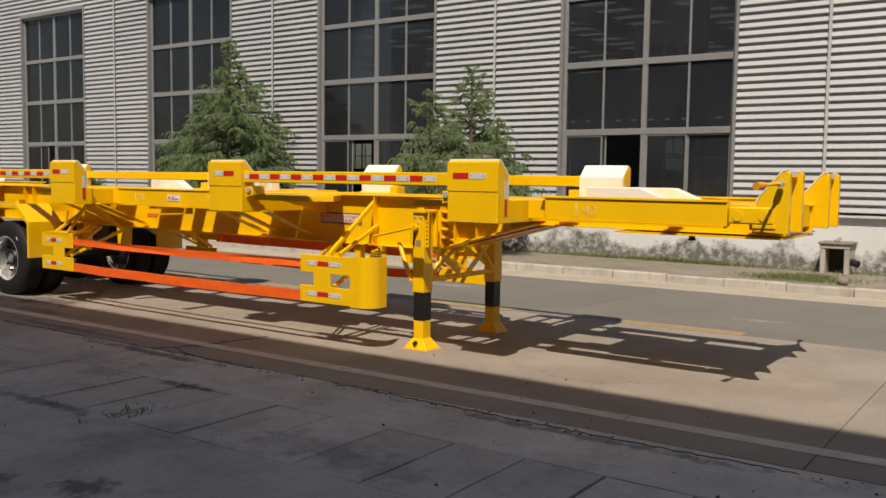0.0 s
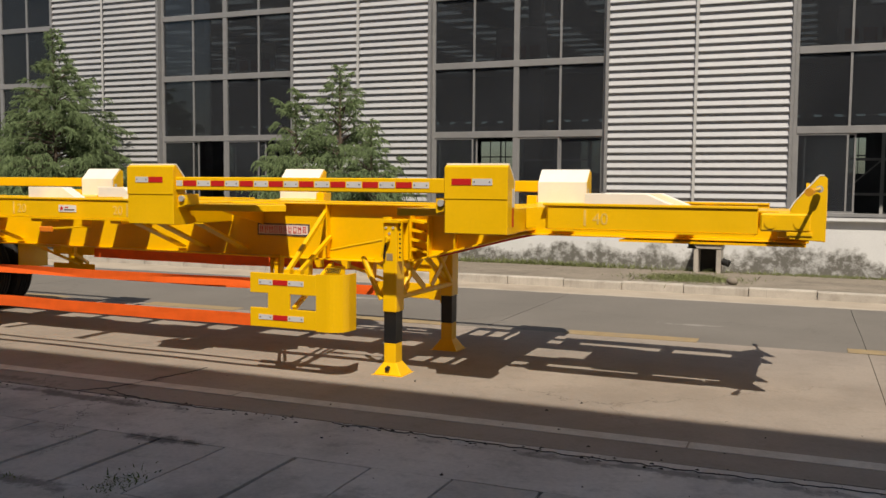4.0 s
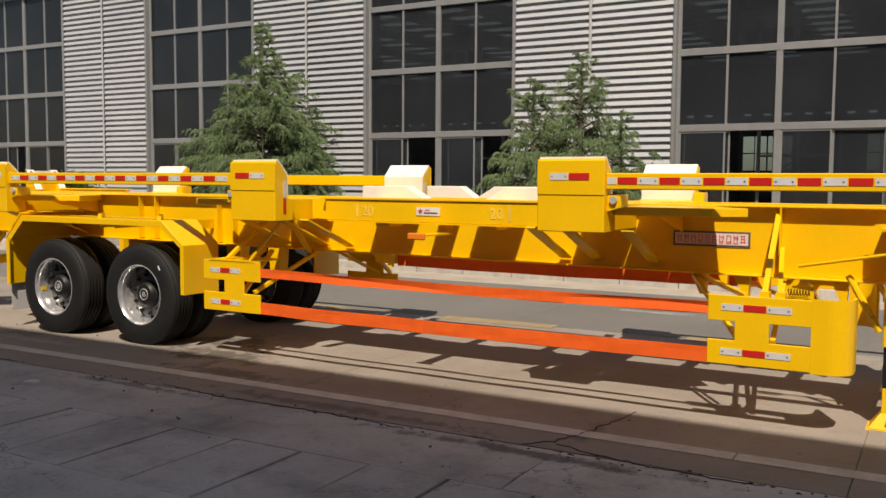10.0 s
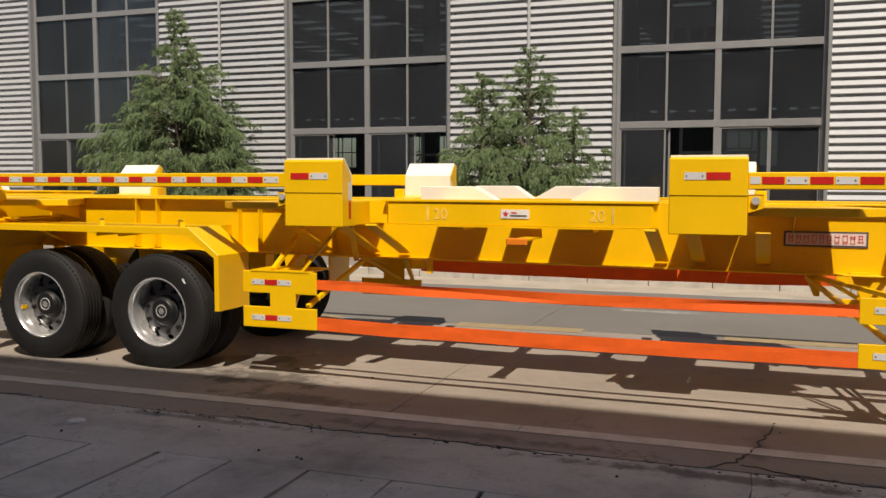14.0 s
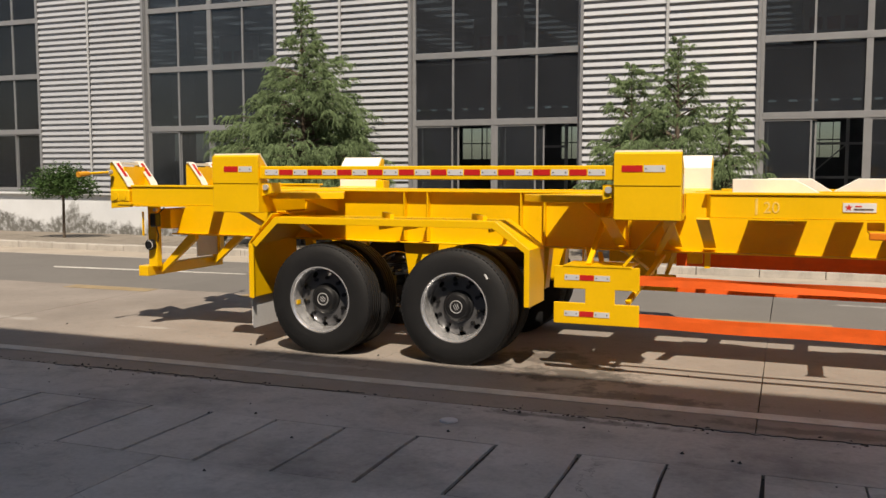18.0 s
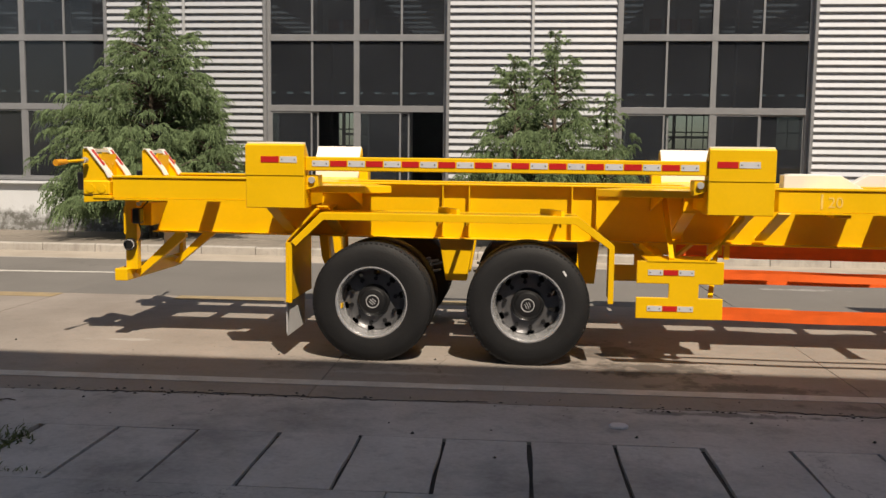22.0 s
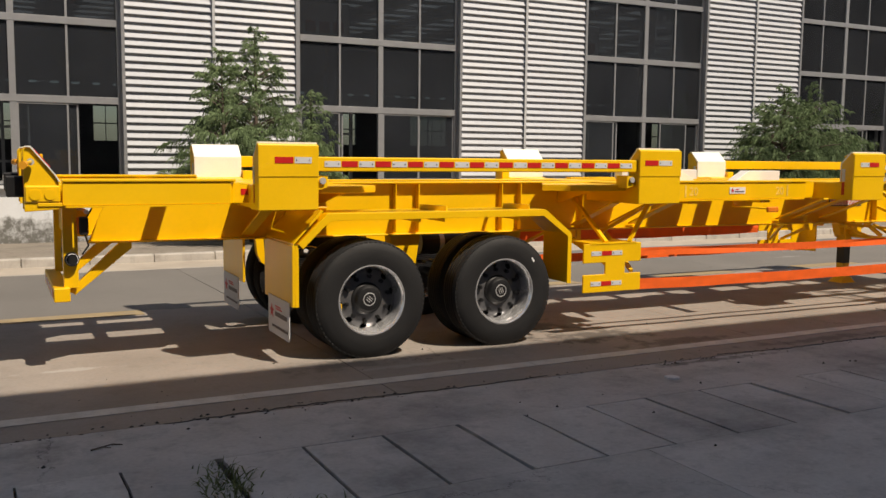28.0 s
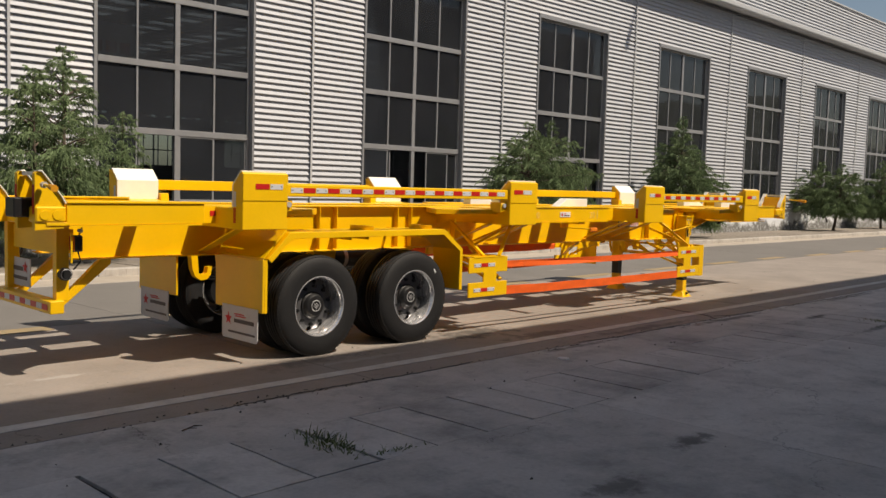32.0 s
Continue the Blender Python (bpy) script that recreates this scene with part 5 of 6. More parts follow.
for xa in AX:
    for side in (0, 1):
        for dual in (0, 1):
            yy = 6.865 if dual == 0 else 7.205
            yw = yy if side == 0 else far(yy)
            flip = (side == 0) == (dual == 0)
            w = child(RIM, T, Matrix.Translation(Vector((xa, yw, TZ)) - ORIGIN[T.name]) @ Matrix.Rotation(0 if flip else math.pi, 4, 'Z') @ Matrix.Rotation(0.3 * xa, 4, 'Y'), "polished rim with a black tyre")
            child(TYRE, w, Matrix(), "black road tyre")
            child(DISC, w, Matrix(), "black disc with round hand holes")
            if dual == 0:
                child(HUBC, w)
                child(BADGE, w)
                for k in range(10):
                    a = 2 * math.pi * k / 10
                    child(NUT, w, Matrix.Translation((0.194 * math.cos(a), 0.0, 0.194 * math.sin(a))))
# balance mark on each near front tyre
part("tyre_label", beam(B(), (-11.675, 6.7205, 0.805), (-11.65, 6.7205, 0.765), 0.003, 0.016), SIGNWHITE, T, "small white tyre label")

part("paint_mark", cuboid(B(), -13.534, -13.528, 6.775, 6.835, 0.44, 0.478), YELLOW, T, "dab of yellow paint inside the rim")

# landing legs
XL = -5.245
for side in (0, 1):
    m = (lambda y: y) if side == 0 else far
    yl = 7.255
    lg = part("landing_leg", cuboid(B(), XL - 0.067, XL + 0.067, *both(yl - 0.08, yl + 0.08, side), 0.552, 1.333), YELLOW, T, "yellow landing leg with a black band and a flared foot", bevel=0.008)
    part("leg_band", cuboid(B(), XL - 0.058, XL + 0.058, *both(yl - 0.065, yl + 0.065, side), 0.278, 0.551), BLACK_PAINT, lg, "black painted band")
    part("inner_leg", cuboid(B(), XL - 0.0575, XL + 0.0575, *both(yl - 0.0645, yl + 0.0645, side), 0.067, 0.277), YELLOW, lg, bevel=0.004)
    bm = B()
    top = [bm.verts.new((XL + a * 0.064, m(yl) + b * 0.066, 0.104)) for a, b in ((-1, -1), (1, -1), (1, 1), (-1, 1))]
    bot = [bm.verts.new((XL + a * 0.135, m(yl) + b * 0.12, 0.002)) for a, b in ((-1, -1), (1, -1), (1, 1), (-1, 1))]
    bm.faces.new(top)
    for i in range(4):
        bm.faces.new((bot[i], bot[(i + 1) % 4], top[(i + 1) % 4], top[i]))
    bm.faces.new(bot[::-1])
    cuboid(bm, XL - 0.15, XL + 0.15, m(yl) - 0.14, m(yl) + 0.14, -0.014, 0.001)
    ft = part("foot", bm, YELLOW, lg, bevel=0.004)
    d = -1 if side == 0 else 1
    part("foot_pin", tube(B(), (XL, m(yl) + d * 0.13, 0.057), (XL, m(yl) + d * 0.095, 0.067), 0.02, 10), BLACK_PAINT, lg)
    rk = part("rack_plate", cuboid(B(), XL + 0.068, XL + 0.108, *both(yl - 0.056, yl - 0.046, side), 1.0, 1.345), YELLOW, lg)
    # black discs laid on the plate stand for the shade inside its holes
    for j in range(8):
        zh = 1.035 + 0.04 * j
        part("hole", tube(B(), (XL + 0.088, m(yl - 0.0575), zh), (XL + 0.088, m(yl - 0.0555), zh), 0.009, 8), BLACK_PAINT, rk)
    for dx, zh in ((-0.035, 1.29), (0.035, 1.29), (0.0, 1.24)):
        part("leg_bolt", tube(B(), (XL + dx, m(yl - 0.09), zh), (XL + dx, m(yl - 0.079), zh), 0.011, 8), STEEL, lg)
    part("leg_cap", cuboid(B(), XL - 0.10, XL + 0.10, *both(yl - 0.10, yl + 0.10, side), 1.334, 1.354), YELLOW, lg)
    part("mount_plate", cuboid(B(), XL - 0.02, XL + 0.10, *both(yl + 0.085, yl + 0.11, side), 1.000, 1.362), YELLOW, lg)
    part("sticker", cuboid(B(), XL - 0.03, XL + 0.03, *both(yl - 0.0825, yl - 0.0805, side), 1.005, 1.067), PAD if side else LINE_YELLOW, lg, "small faded sticker")
    part("lever", tube(B(), (XL - 0.03, m(yl - 0.10), 1.143), (XL - 0.045, m(yl - 0.10), 1.019), 0.010, 6), BLACK_PAINT, lg, "short black lever")
    part("gear_knob", tube(B(), (XL - 0.02, m(yl - 0.085), 1.190), (XL - 0.02, m(yl - 0.13), 1.190), 0.03, 10), YELLOW, lg)
    if side == 0:
        bm = B()
        tube(bm, (XL - 0.02, yl - 0.14, 1.190), (XL - 0.62, yl - 0.02, 1.071), 0.012, 8); tube(bm, (XL - 0.02, yl - 0.14, 1.210), (XL - 0.05, yl - 0.15, 1.038), 0.012, 8)
        part("crank", bm, YELLOW, lg, "thin crank rod hung along the beam")
    # links by the leg, and flat cross bars to the middle
    part("cross_bar", beam(B(), (XL + 0.03, m(yl + 0.09), 1.019), (XL + 0.05, m(7.82), 0.705), 0.012, 0.06), YELLOW, lg)
    part("back_plate", cuboid(B(), XL - 0.155, XL - 0.07, *both(yl + 0.10, yl + 0.115, side), 1.010, 1.376), YELLOW, lg)
    bm = B()
    tube(bm, (XL + 0.05, m(yl + 0.09), 0.695), (XL + 0.02, m(7.62), 1.019), 0.026, 8)
    tube(bm, (XL - 0.3, m(7.26), 1.019), (XL - 0.14, m(7.2), 0.752), 0.024, 8)
    tube(bm, (XL - 0.14, m(7.2), 0.752), (XL - 0.09, m(7.2), 0.657), 0.024, 8)
    part("stay", bm, YELLOW, lg)
part("leg_tie", tube(B(), (XL + 0.04, 7.32, 0.676), (XL + 0.04, far(7.32), 0.676), 0.026, 10), YELLOW, T)
part("tie_brace", tube(B(), (XL + 0.02, 7.33, 0.714), (XL, YC, 1.000), 0.022, 8), YELLOW, T)
part("tie_brace", tube(B(), (XL + 0.02, far(7.33), 0.714), (XL, YC, 1.000), 0.022, 8), YELLOW, T)
part("slope_plate", prism(B(), [(-5.22, 0.984), (-4.10, 1.268), (-4.10, 1.256), (-5.22, 0.972)], 'y', 7.606, far(7.606)), YELLOW, T, "plate under the rising gooseneck")
bm = B()
tube(bm, (-4.98, 7.66, 1.02), (-4.3, 7.64, 1.195), 0.009, 6); tube(bm, (-4.3, 7.64, 1.195), (-4.05, 7.62, 1.25), 0.009, 6)
part("air_hose", bm, SIGNRED, T, "red air hose clipped under the gooseneck")

# side guards: front and rear panels with brackets, and orange straps
for side in (0, 1):
    m = (lambda y: y) if side == 0 else far
    yp0, yp1 = both(6.735, 6.755, side)
    # rear panel
    dz = -0.026
    pr = [(-11.08, 0.63), (-11.08, 0.455), (-10.385, 0.455), (-10.385, 0.63), (-10.58, 0.63), (-10.58, 0.745), (-10.385, 0.745), (-10.385, 0.93), (-11.08, 0.93), (-11.08, 0.745), (-10.82, 0.745), (-10.82, 0.63)]
    rp = part("side_panel", prism(B(), [(x, z + dz) for x, z in pr], 'y', yp0, yp1), YELLOW, T, "yellow side guard end panel", bevel=0.004)
    for zz in (0.837, 0.54):
        tape(rp, -10.99, -10.87, 6.735, zz + dz - 0.022, zz + dz + 0.022, WHITE_TAPE, side)
        tape(rp, -10.865, -10.75, 6.735, zz + dz - 0.022, zz + dz + 0.022, RED_TAPE, side)
        tape(rp, -10.745, -10.62, 6.735, zz + dz - 0.022, zz + dz + 0.022, WHITE_TAPE, side)
    part("panel_arm", beam(B(), (-10.75, m(6.765), 0.78), (-10.95, m(7.45), 0.97), 0.05, 0.05), YELLOW, rp)
    part("panel_arm", beam(B(), (-10.62, m(6.765), 0.60), (-10.85, m(7.45), 0.95), 0.04, 0.03), YELLOW, rp)
    part("panel_arm", beam(B(), (-10.48, m(6.765), 0.62), (-10.3, m(7.45), 0.95), 0.04, 0.03), YELLOW, rp)
    part("panel_shelf", cuboid(B(), -11.0, -10.45, *both(6.73, 7.1, side), 0.90, 0.912), YELLOW, rp)
    for xx, q in ((-10.35, -10.15),):
        part("panel_stay", beam(B(), (xx, m(7.42), 0.96), (q, m(6.90), 1.28), 0.045, 0.03), YELLOW, T)
    part("panel_stay", beam(B(), (-10.80, m(6.76), 0.915), (-10.77, m(7.47), 1.39), 0.04, 0.03), YELLOW, T)
    part("panel_stay", beam(B(), (-10.52, m(6.76), 0.915), (-10.23, m(6.84), 1.27), 0.045, 0.02), YELLOW, T)
    # front panel with a cut-out and a rounded leading edge
    dz = -0.039
    yq0, yq1 = both(6.70, 6.72, side)
    prf = [(-6.36, 0.465), (-5.70, 0.465), (-5.70, 0.63), (-5.96, 0.63), (-5.96, 0.76), (-5.70, 0.76), (-5.70, 0.935), (-6.36, 0.935), (-6.36, 0.76), (-6.18, 0.76), (-6.18, 0.63), (-6.36, 0.63)]
    fp = part("side_panel", prism(B(), [(x, z + dz) for x, z in prf], 'y', yq0, yq1), YELLOW, T, "yellow side guard panel with a rounded leading edge", bevel=0.003)
    arc = [(-5.70, 6.70)] + [(-5.60 + 0.15 * math.sin(a), 6.85 - 0.15 * math.cos(a)) for a in [k * math.pi / 16 for k in range(0, 9)]] + [(-5.45, 6.95)]
    inn = [(-5.70, 6.72)] + [(-5.60 + 0.13 * math.sin(a), 6.85 - 0.13 * math.cos(a)) for a in [k * math.pi / 16 for k in range(0, 9)]] + [(-5.47, 6.95)]
    part("rounded_edge", prism(B(), [(x, m(y)) for x, y in arc + inn[::-1]], 'z', 0.465 + dz - 0.008, 0.935 + dz + 0.008), YELLOW, fp, smooth=False)
    for zz in (0.855, 0.552):
        tape(fp, -6.27, -6.13, 6.70, zz + dz - 0.022, zz + dz + 0.022, WHITE_TAPE, side)
        tape(fp, -6.125, -5.98, 6.70, zz + dz - 0.022, zz + dz + 0.022, RED_TAPE, side)
        tape(fp, -5.975, -5.82, 6.70, zz + dz - 0.022, zz + dz + 0.022, WHITE_TAPE, side)
    for p, q, w in (((-6.0, 6.74, 0.915), (-6.05, 7.50, 1.43), 0.036), ((-5.90, 6.72, 0.885), (-6.02, 7.50, 1.17), 0.032), ((-6.66, 7.49, 0.94), (-6.16, 6.74, 0.595), 0.03), ((-6.61, 7.49, 0.945), (-6.12, 6.74, 0.895), 0.03), ((-5.94, 6.74, 0.595), (-6.0, 7.50, 0.92), 0.034)):
        part("panel_arm", beam(B(), (p[0], m(p[1]), p[2]), (q[0], m(q[1]), q[2]), w, w), YELLOW, fp)
    for xx in (-6.0, -5.90):
        part("arm_foot", cuboid(B(), xx - 0.032, xx + 0.032, *both(6.722, 6.79, side), 0.875, 0.93), YELLOW, fp)
    part("panel_shelf", cuboid(B(), -6.1, -5.66, *both(6.722, 6.75, side), 0.80, 0.86), YELLOW, fp)
    for xx in (-6.62, -6.3, -5.62):
        part("beam_tab", prism(B(), [(xx - 0.07, 0.985), (xx + 0.06, 0.985), (xx + 0.05, 0.80), (xx + 0.01, 0.80)], 'y', *both(7.48, 7.56, side)), YELLOW, T)
    for zs, xs0 in ((0.88, -5.94),):
        bm = B()
        for k in range(60):
            a0, a1 = k * 0.8, (k + 1) * 0.8
            tube(bm, (xs0 + k * 0.0025, m(7.28) + 0.022 * math.cos(a0), zs + 0.022 * math.sin(a0)), (xs0 + (k + 1) * 0.0025, m(7.28) + 0.022 * math.cos(a1), zs + 0.022 * math.sin(a1)), 0.004, 4)
        part("coil_spring", bm, BLACK_PAINT, T, "dark coil spring")
        part("spring_plate", cuboid(B(), xs0 - 0.02, xs0 + 0.17, *both(7.325, 7.335, side), zs - 0.05, zs + 0.04), YELLOW, T)
    # straps, slightly slack and creased
    for z0, z1, ph in ((0.765 if side == 0 else 0.70, 0.846, 0.0), (0.428, 0.535, 1.3)):
        bm = B()
        n = 64
        rows4 = []
        for i in range(n + 1):
            f = i / n
            x = -10.386 + f * (10.386 - 6.36)
            sag = -0.012 * math.sin(math.pi * f) + 0.002 * math.sin(f * 21 + ph)
            yy = 6.745 - f * 0.04 + 0.008 * math.sin(f * 17 + ph)
            tw = 0.004 * math.sin(f * 33 + ph) + (0.022 * math.sin(f * 5.2) ** 2 if ph == 0.0 else 0.0)
            rows4.append([bm.verts.new((x, m(yy + o), z + sag)) for o, z in ((0, z0), (tw * 0.6, (z0 + z1) / 2 + 0.02 * math.sin(f * 9)), (0, z1), (0.004, z1), (0.004 + tw * 0.6, (z0 + z1) / 2), (0.004, z0))])
        for r0, r1 in zip(rows4, rows4[1:]):
            for j in range(6):
                bm.faces.new((r0[j], r0[(j + 1) % 6], r1[(j + 1) % 6], r1[j]))
        part("strap", bm, ORANGE, T, "orange webbing strap pulled tight as a side guard")
vb = part("valve_bracket", cuboid(B(), -10.20, -10.06, 8.32, 8.38, 0.80, 0.985), YELLOW, T, "yellow hanging valve bracket", bevel=0.006)
part("bracket_foot", cuboid(B(), -10.04, -9.99, 8.32, 8.37, 0.76, 0.985), YELLOW, vb)

# ---------------------------------------------------------------- trees
def outline(f, table):
    """Share of the full radius at the share f of the crown's height."""
    for (a, ra), (b, rb) in zip(table, table[1:]):
        if f <= b:
            return ra + (rb - ra) * (f - a) / (b - a)
    return table[-1][1]


FULL = ((0, 0.72), (0.10, 0.95), (0.24, 1.0), (0.40, 0.84), (0.54, 0.62), (0.66, 0.44), (0.76, 0.22), (0.87, 0.11), (1.0, 0.02))
OPEN = ((0, 0.8), (0.12, 1.0), (0.3, 0.87), (0.5, 0.52), (0.68, 0.36), (0.82, 0.22), (0.92, 0.10), (1.0, 0.02))


def cedar_mesh(seed, height, radius, tops, skirt, fingers, table=FULL, lift=0.12):
    """Limbs with arching side shoots, from which finger-like sprays of needles hang; pointed leaders."""
    r = random.Random(seed)
    uni, sin, cos, sqrt = r.uniform, math.sin, math.cos, math.sqrt
    V, F = [], []
    tb = B()
    share = sum(tr * tr * th for q, w, th, tr in tops)

    def finger(px, py, pz, dx, dy, dz, ln):
        """A hanging spray: a bending spine with needles on four sides, tied into one piece."""
        k0 = len(V)
        n = 5
        for st in range(n + 1):
            V.append((px, py, pz))
            if st < n:
                px += dx * ln / n; py += dy * ln / n; pz += dz * ln / n
                dz -= 0.42
                q = sqrt(dx * dx + dy * dy + dz * dz)
                dx /= q; dy /= q; dz /= q
        a = uni(0, 6.283)
        for st in range(n):
            x0, y0, z0 = V[k0 + st]
            w = 0.021 - 0.0028 * st
            for q in range(3):
                b = a + 2.094 * q + uni(-0.6, 0.6)
                ww = w * uni(0.65, 1.3)
                V.append((x0 + cos(b) * ww + dx * 0.035, y0 + sin(b) * ww + dy * 0.035, z0 + dz * 0.05 + uni(-0.012, 0.02)))
                F.append((k0 + st, k0 + st + 1, len(V) - 1))

    for nth, (tx, ty, th, tr) in enumerate(tops):
        h = height * th
        main = nth == 0
        tube(tb, (tx * 0.3, ty * 0.3, -0.12 if main else 0.5), (tx, ty, h * 0.5), 0.09 if main else 0.05, 8, 0.05 if main else 0.035)
        tube(tb, (tx, ty, h * 0.5), (tx + uni(-.04, .04), ty, h), 0.05 if main else 0.035, 8, 0.005)
        want = fingers * tr * tr * th / share
        # the bare tip of the leader is set all round with short rising sprays
        for q in range(90):
            u, az = 0.66 + 0.345 * q / 90, q * 2.399963
            finger(tx, ty, h * u, cos(az) * 0.8, sin(az) * 0.8, uni(0.3, 1.4), uni(0.10, 0.24) * (2.7 - 2.45 * u))
        made, i = 0, 0
        while made < want:
            i += 1
            f = 1 - sqrt(r.random()) if i % 3 else r.random()
            z0 = skirt + (h - skirt) * f
            az = i * 2.399963 + uni(-0.6, 0.6)
            clump = 0.80 + 0.34 * sin(az * 2 + nth * 1.7 + 3.1 * f + seed) * sin(az * 3 + 7 * f + seed * 2)
            reach = radius * tr * outline(f, table) * clump * uni(0.78, 1.12) + 0.05
            cx, cy = cos(az), sin(az)
            rise = reach * (lift + 0.55 * f + uni(-0.12, 0.22))
            droop = min(reach * uni(0.20, 0.5) * (1 - 0.6 * f), rise + max(0.1, z0 - 0.55))
            bend = min(1, 0.3 + 1.4 * z0 / h)
            bx, by = tx * bend, ty * bend
            if reach > 0.4 and i % 2 == 0:
                for s0, s1, ra, rb in ((0.0, 0.5, 0.022, 0.013), (0.5, 0.92, 0.013, 0.004)):
                    tube(tb, (bx + cx * reach * s0, by + cy * reach * s0, z0 + rise * s0 - droop * s0 ** 3), (bx + cx * reach * s1, by + cy * reach * s1, z0 + rise * s1 - droop * s1 ** 3), ra, 4, rb)
            n_sh = 4 + int(reach * 8)
            for j in range(n_sh):
                s = 1 - 0.75 * r.random() ** 1.5
                px, py, pz = bx + cx * reach * s, by + cy * reach * s, z0 + rise * s - droop * s * s * s
                side = uni(-1.1, 1.1)
                ox, oy = cx * cos(side) - cy * sin(side), cy * cos(side) + cx * sin(side)
                sl = uni(0.16, 0.46) * (0.12 + 0.9 * (1 - f))
                up = uni(0.05, 0.55) + 0.3 * f
                nf = 2 + int(sl * 10)
                for q in range(nf):
                    u = (q + r.random()) / nf
                    jx, jy = uni(-0.3, 0.3), uni(-0.3, 0.3)
                    finger(px + ox * sl * u, py + oy * sl * u, pz + sl * (up * u - 0.75 * u * u), ox * 0.5 + jx, oy * 0.5 + jy, uni(-0.9, 0.0) + 0.9 * f, uni(0.15, 0.36) * (1 - 0.6 * f))
                    made += 1
    crown = sheet_mesh("crown", V, F, NEEDLES)
    trunk = bpy.data.meshes.new("trunk")
    tb.to_mesh(trunk); tb.free()
    trunk.materials.append(BARK)
    return trunk, crown


def place_tree(name, meshes, x, y, z, s, rz, label, group):
    z += camber(y)
    t = thing(name, (x, y, z), label, "tree", group)
    t.matrix_world = Matrix.Translation((x, y, z)) @ Matrix.Rotation(rz, 4, 'Z') @ Matrix.Diagonal((s, s, s, 1))
    for me in meshes:
        o = new(me.name.split(".")[0], me)
        o.parent = t
    return t


CEDAR_A = cedar_mesh(3, 5.5, 1.9, ((0, 0, 1.0, 1.0), (1.15, -0.5, 0.56, 0.55)), 0.7, 28000)
CEDAR_B = cedar_mesh(8, 4.2, 1.95, ((0.12, 0, 1.0, 0.8), (-0.65, -0.55, 0.88, 0.62), (1.1, -0.45, 0.72, 0.45)), 0.75, 14000, OPEN, 0.3)
CEDAR_C = cedar_mesh(12, 3.85, 2.0, ((-0.5, 0, 0.97, 0.9), (0.75, 0.1, 1.0, 0.85)), 1.0, 16000, FULL, 0.25)
lab = "cedar with drooping grey-green needles by the hall wall"
G = "cedars along the hall"
place_tree("cedar_tree", CEDAR_A, -19.72, 17.45, 0.04, 1.0, 0.4, "tall " + lab, G)
place_tree("cedar_tree", CEDAR_B, -11.55, 17.35, 0.04, 1.0, 0.0, "several-topped " + lab, G)
place_tree("cedar_tree", CEDAR_C, 3.4, 17.35, 0.04, 1.0, 0.1, "small " + lab, G)
place_tree("cedar_tree", CEDAR_A, 12.2, 17.35, 0.04, 0.84, 2.1, "slender " + lab, G)
place_tree("cedar_tree", CEDAR_C, 27.2, 17.35, 0.04, 0.9, 1.3, "bushy " + lab, G)
place_tree("cedar_tree", CEDAR_B, 34.5, 17.35, 0.04, 0.9, 2.3, "several-topped " + lab, G)
place_tree("cedar_tree", CEDAR_C, 43.0, 17.35, 0.04, 0.95, 3.3, "bushy " + lab, G)


def round_tree(x, y, z):
    r = random.Random(4)
    t = thing("small_tree", (x, y, z), "small round-headed broadleaf tree on a thin trunk", "tree")
    bm = B()
    tube(bm, (x, y, z - 0.05), (x + 0.02, y, z + 1.15), 0.04, 8, 0.03)
    for a in range(7):
        tube(bm, (x + 0.02, y, z + 1.1), (x + 0.55 * math.cos(a * 0.9), y + 0.55 * math.sin(a * 0.9), z + 1.55 + 0.1 * (a % 3)), 0.018, 5, 0.006)
    part("trunk", bm, BARK, t)
    V, F = [], []
    for i in range(5200):
        a, u, rr = r.uniform(0, 6.283), r.uniform(-1, 1), r.random() ** 0.45
        w = math.sqrt(1 - u * u)
        lump = 1 + 0.2 * math.sin(a * 5 + u * 4)
        c = Vector((0.85 * rr * w * math.cos(a) * lump, 0.8 * rr * w * math.sin(a) * lump, 1.55 + 0.42 * rr * u * lump - 0.25 * (w * rr) ** 2))
        e = Vector((r.uniform(-1, 1), r.uniform(-1, 1), r.uniform(-1, .3))).normalized()
        g = e.cross(Vector((r.uniform(-1, 1), r.uniform(-1, 1), 1))).normalized()
        k = len(V)
        V.extend((tuple(c - e * 0.045), tuple(c + g * 0.018), tuple(c + e * 0.045), tuple(c - g * 0.018)))
        F.append((k, k + 1, k + 2, k + 3))
    o = new("crown", sheet_mesh("crown", V, F, LEAVES)); o.parent = t
    return t


round_tree(-26.3, 16.9, -0.08)


def tuft(name, x, y, z, spread_x, spread_y, count, hmax, seed, label):
    r = random.Random(seed)
    V, F = [], []
    for i in range(count):
        bx, by = r.gauss(0, spread_x), r.gauss(0, spread_y)
        h = r.uniform(0.3, 1.0) * hmax
        lean = Vector((r.uniform(-1.2, 1.2), r.uniform(-1.2, 1.2), 1)).normalized()
        w = Vector((r.uniform(-1, 1), r.uniform(-1, 1), 0)).normalized() * 0.0055
        p = Vector((bx, by, 0)); m1 = p + lean * h * 0.6; q = m1 + (lean + Vector((lean.x, lean.y, -0.5)) * 1.2).normalized() * h * 0.5
        k = len(V)
        V.extend(tuple(v) for v in (p - w, p + w, m1 + w * .7, m1 - w * .7, q))
        F.extend(((k, k + 1, k + 2, k + 3), (k + 3, k + 2, k + 4)))
    o = new(name, sheet_mesh(name, V, F, GRASS))
    o.location = (x, y, z)
    return tagged(o, label, "grass", "", "stuff")


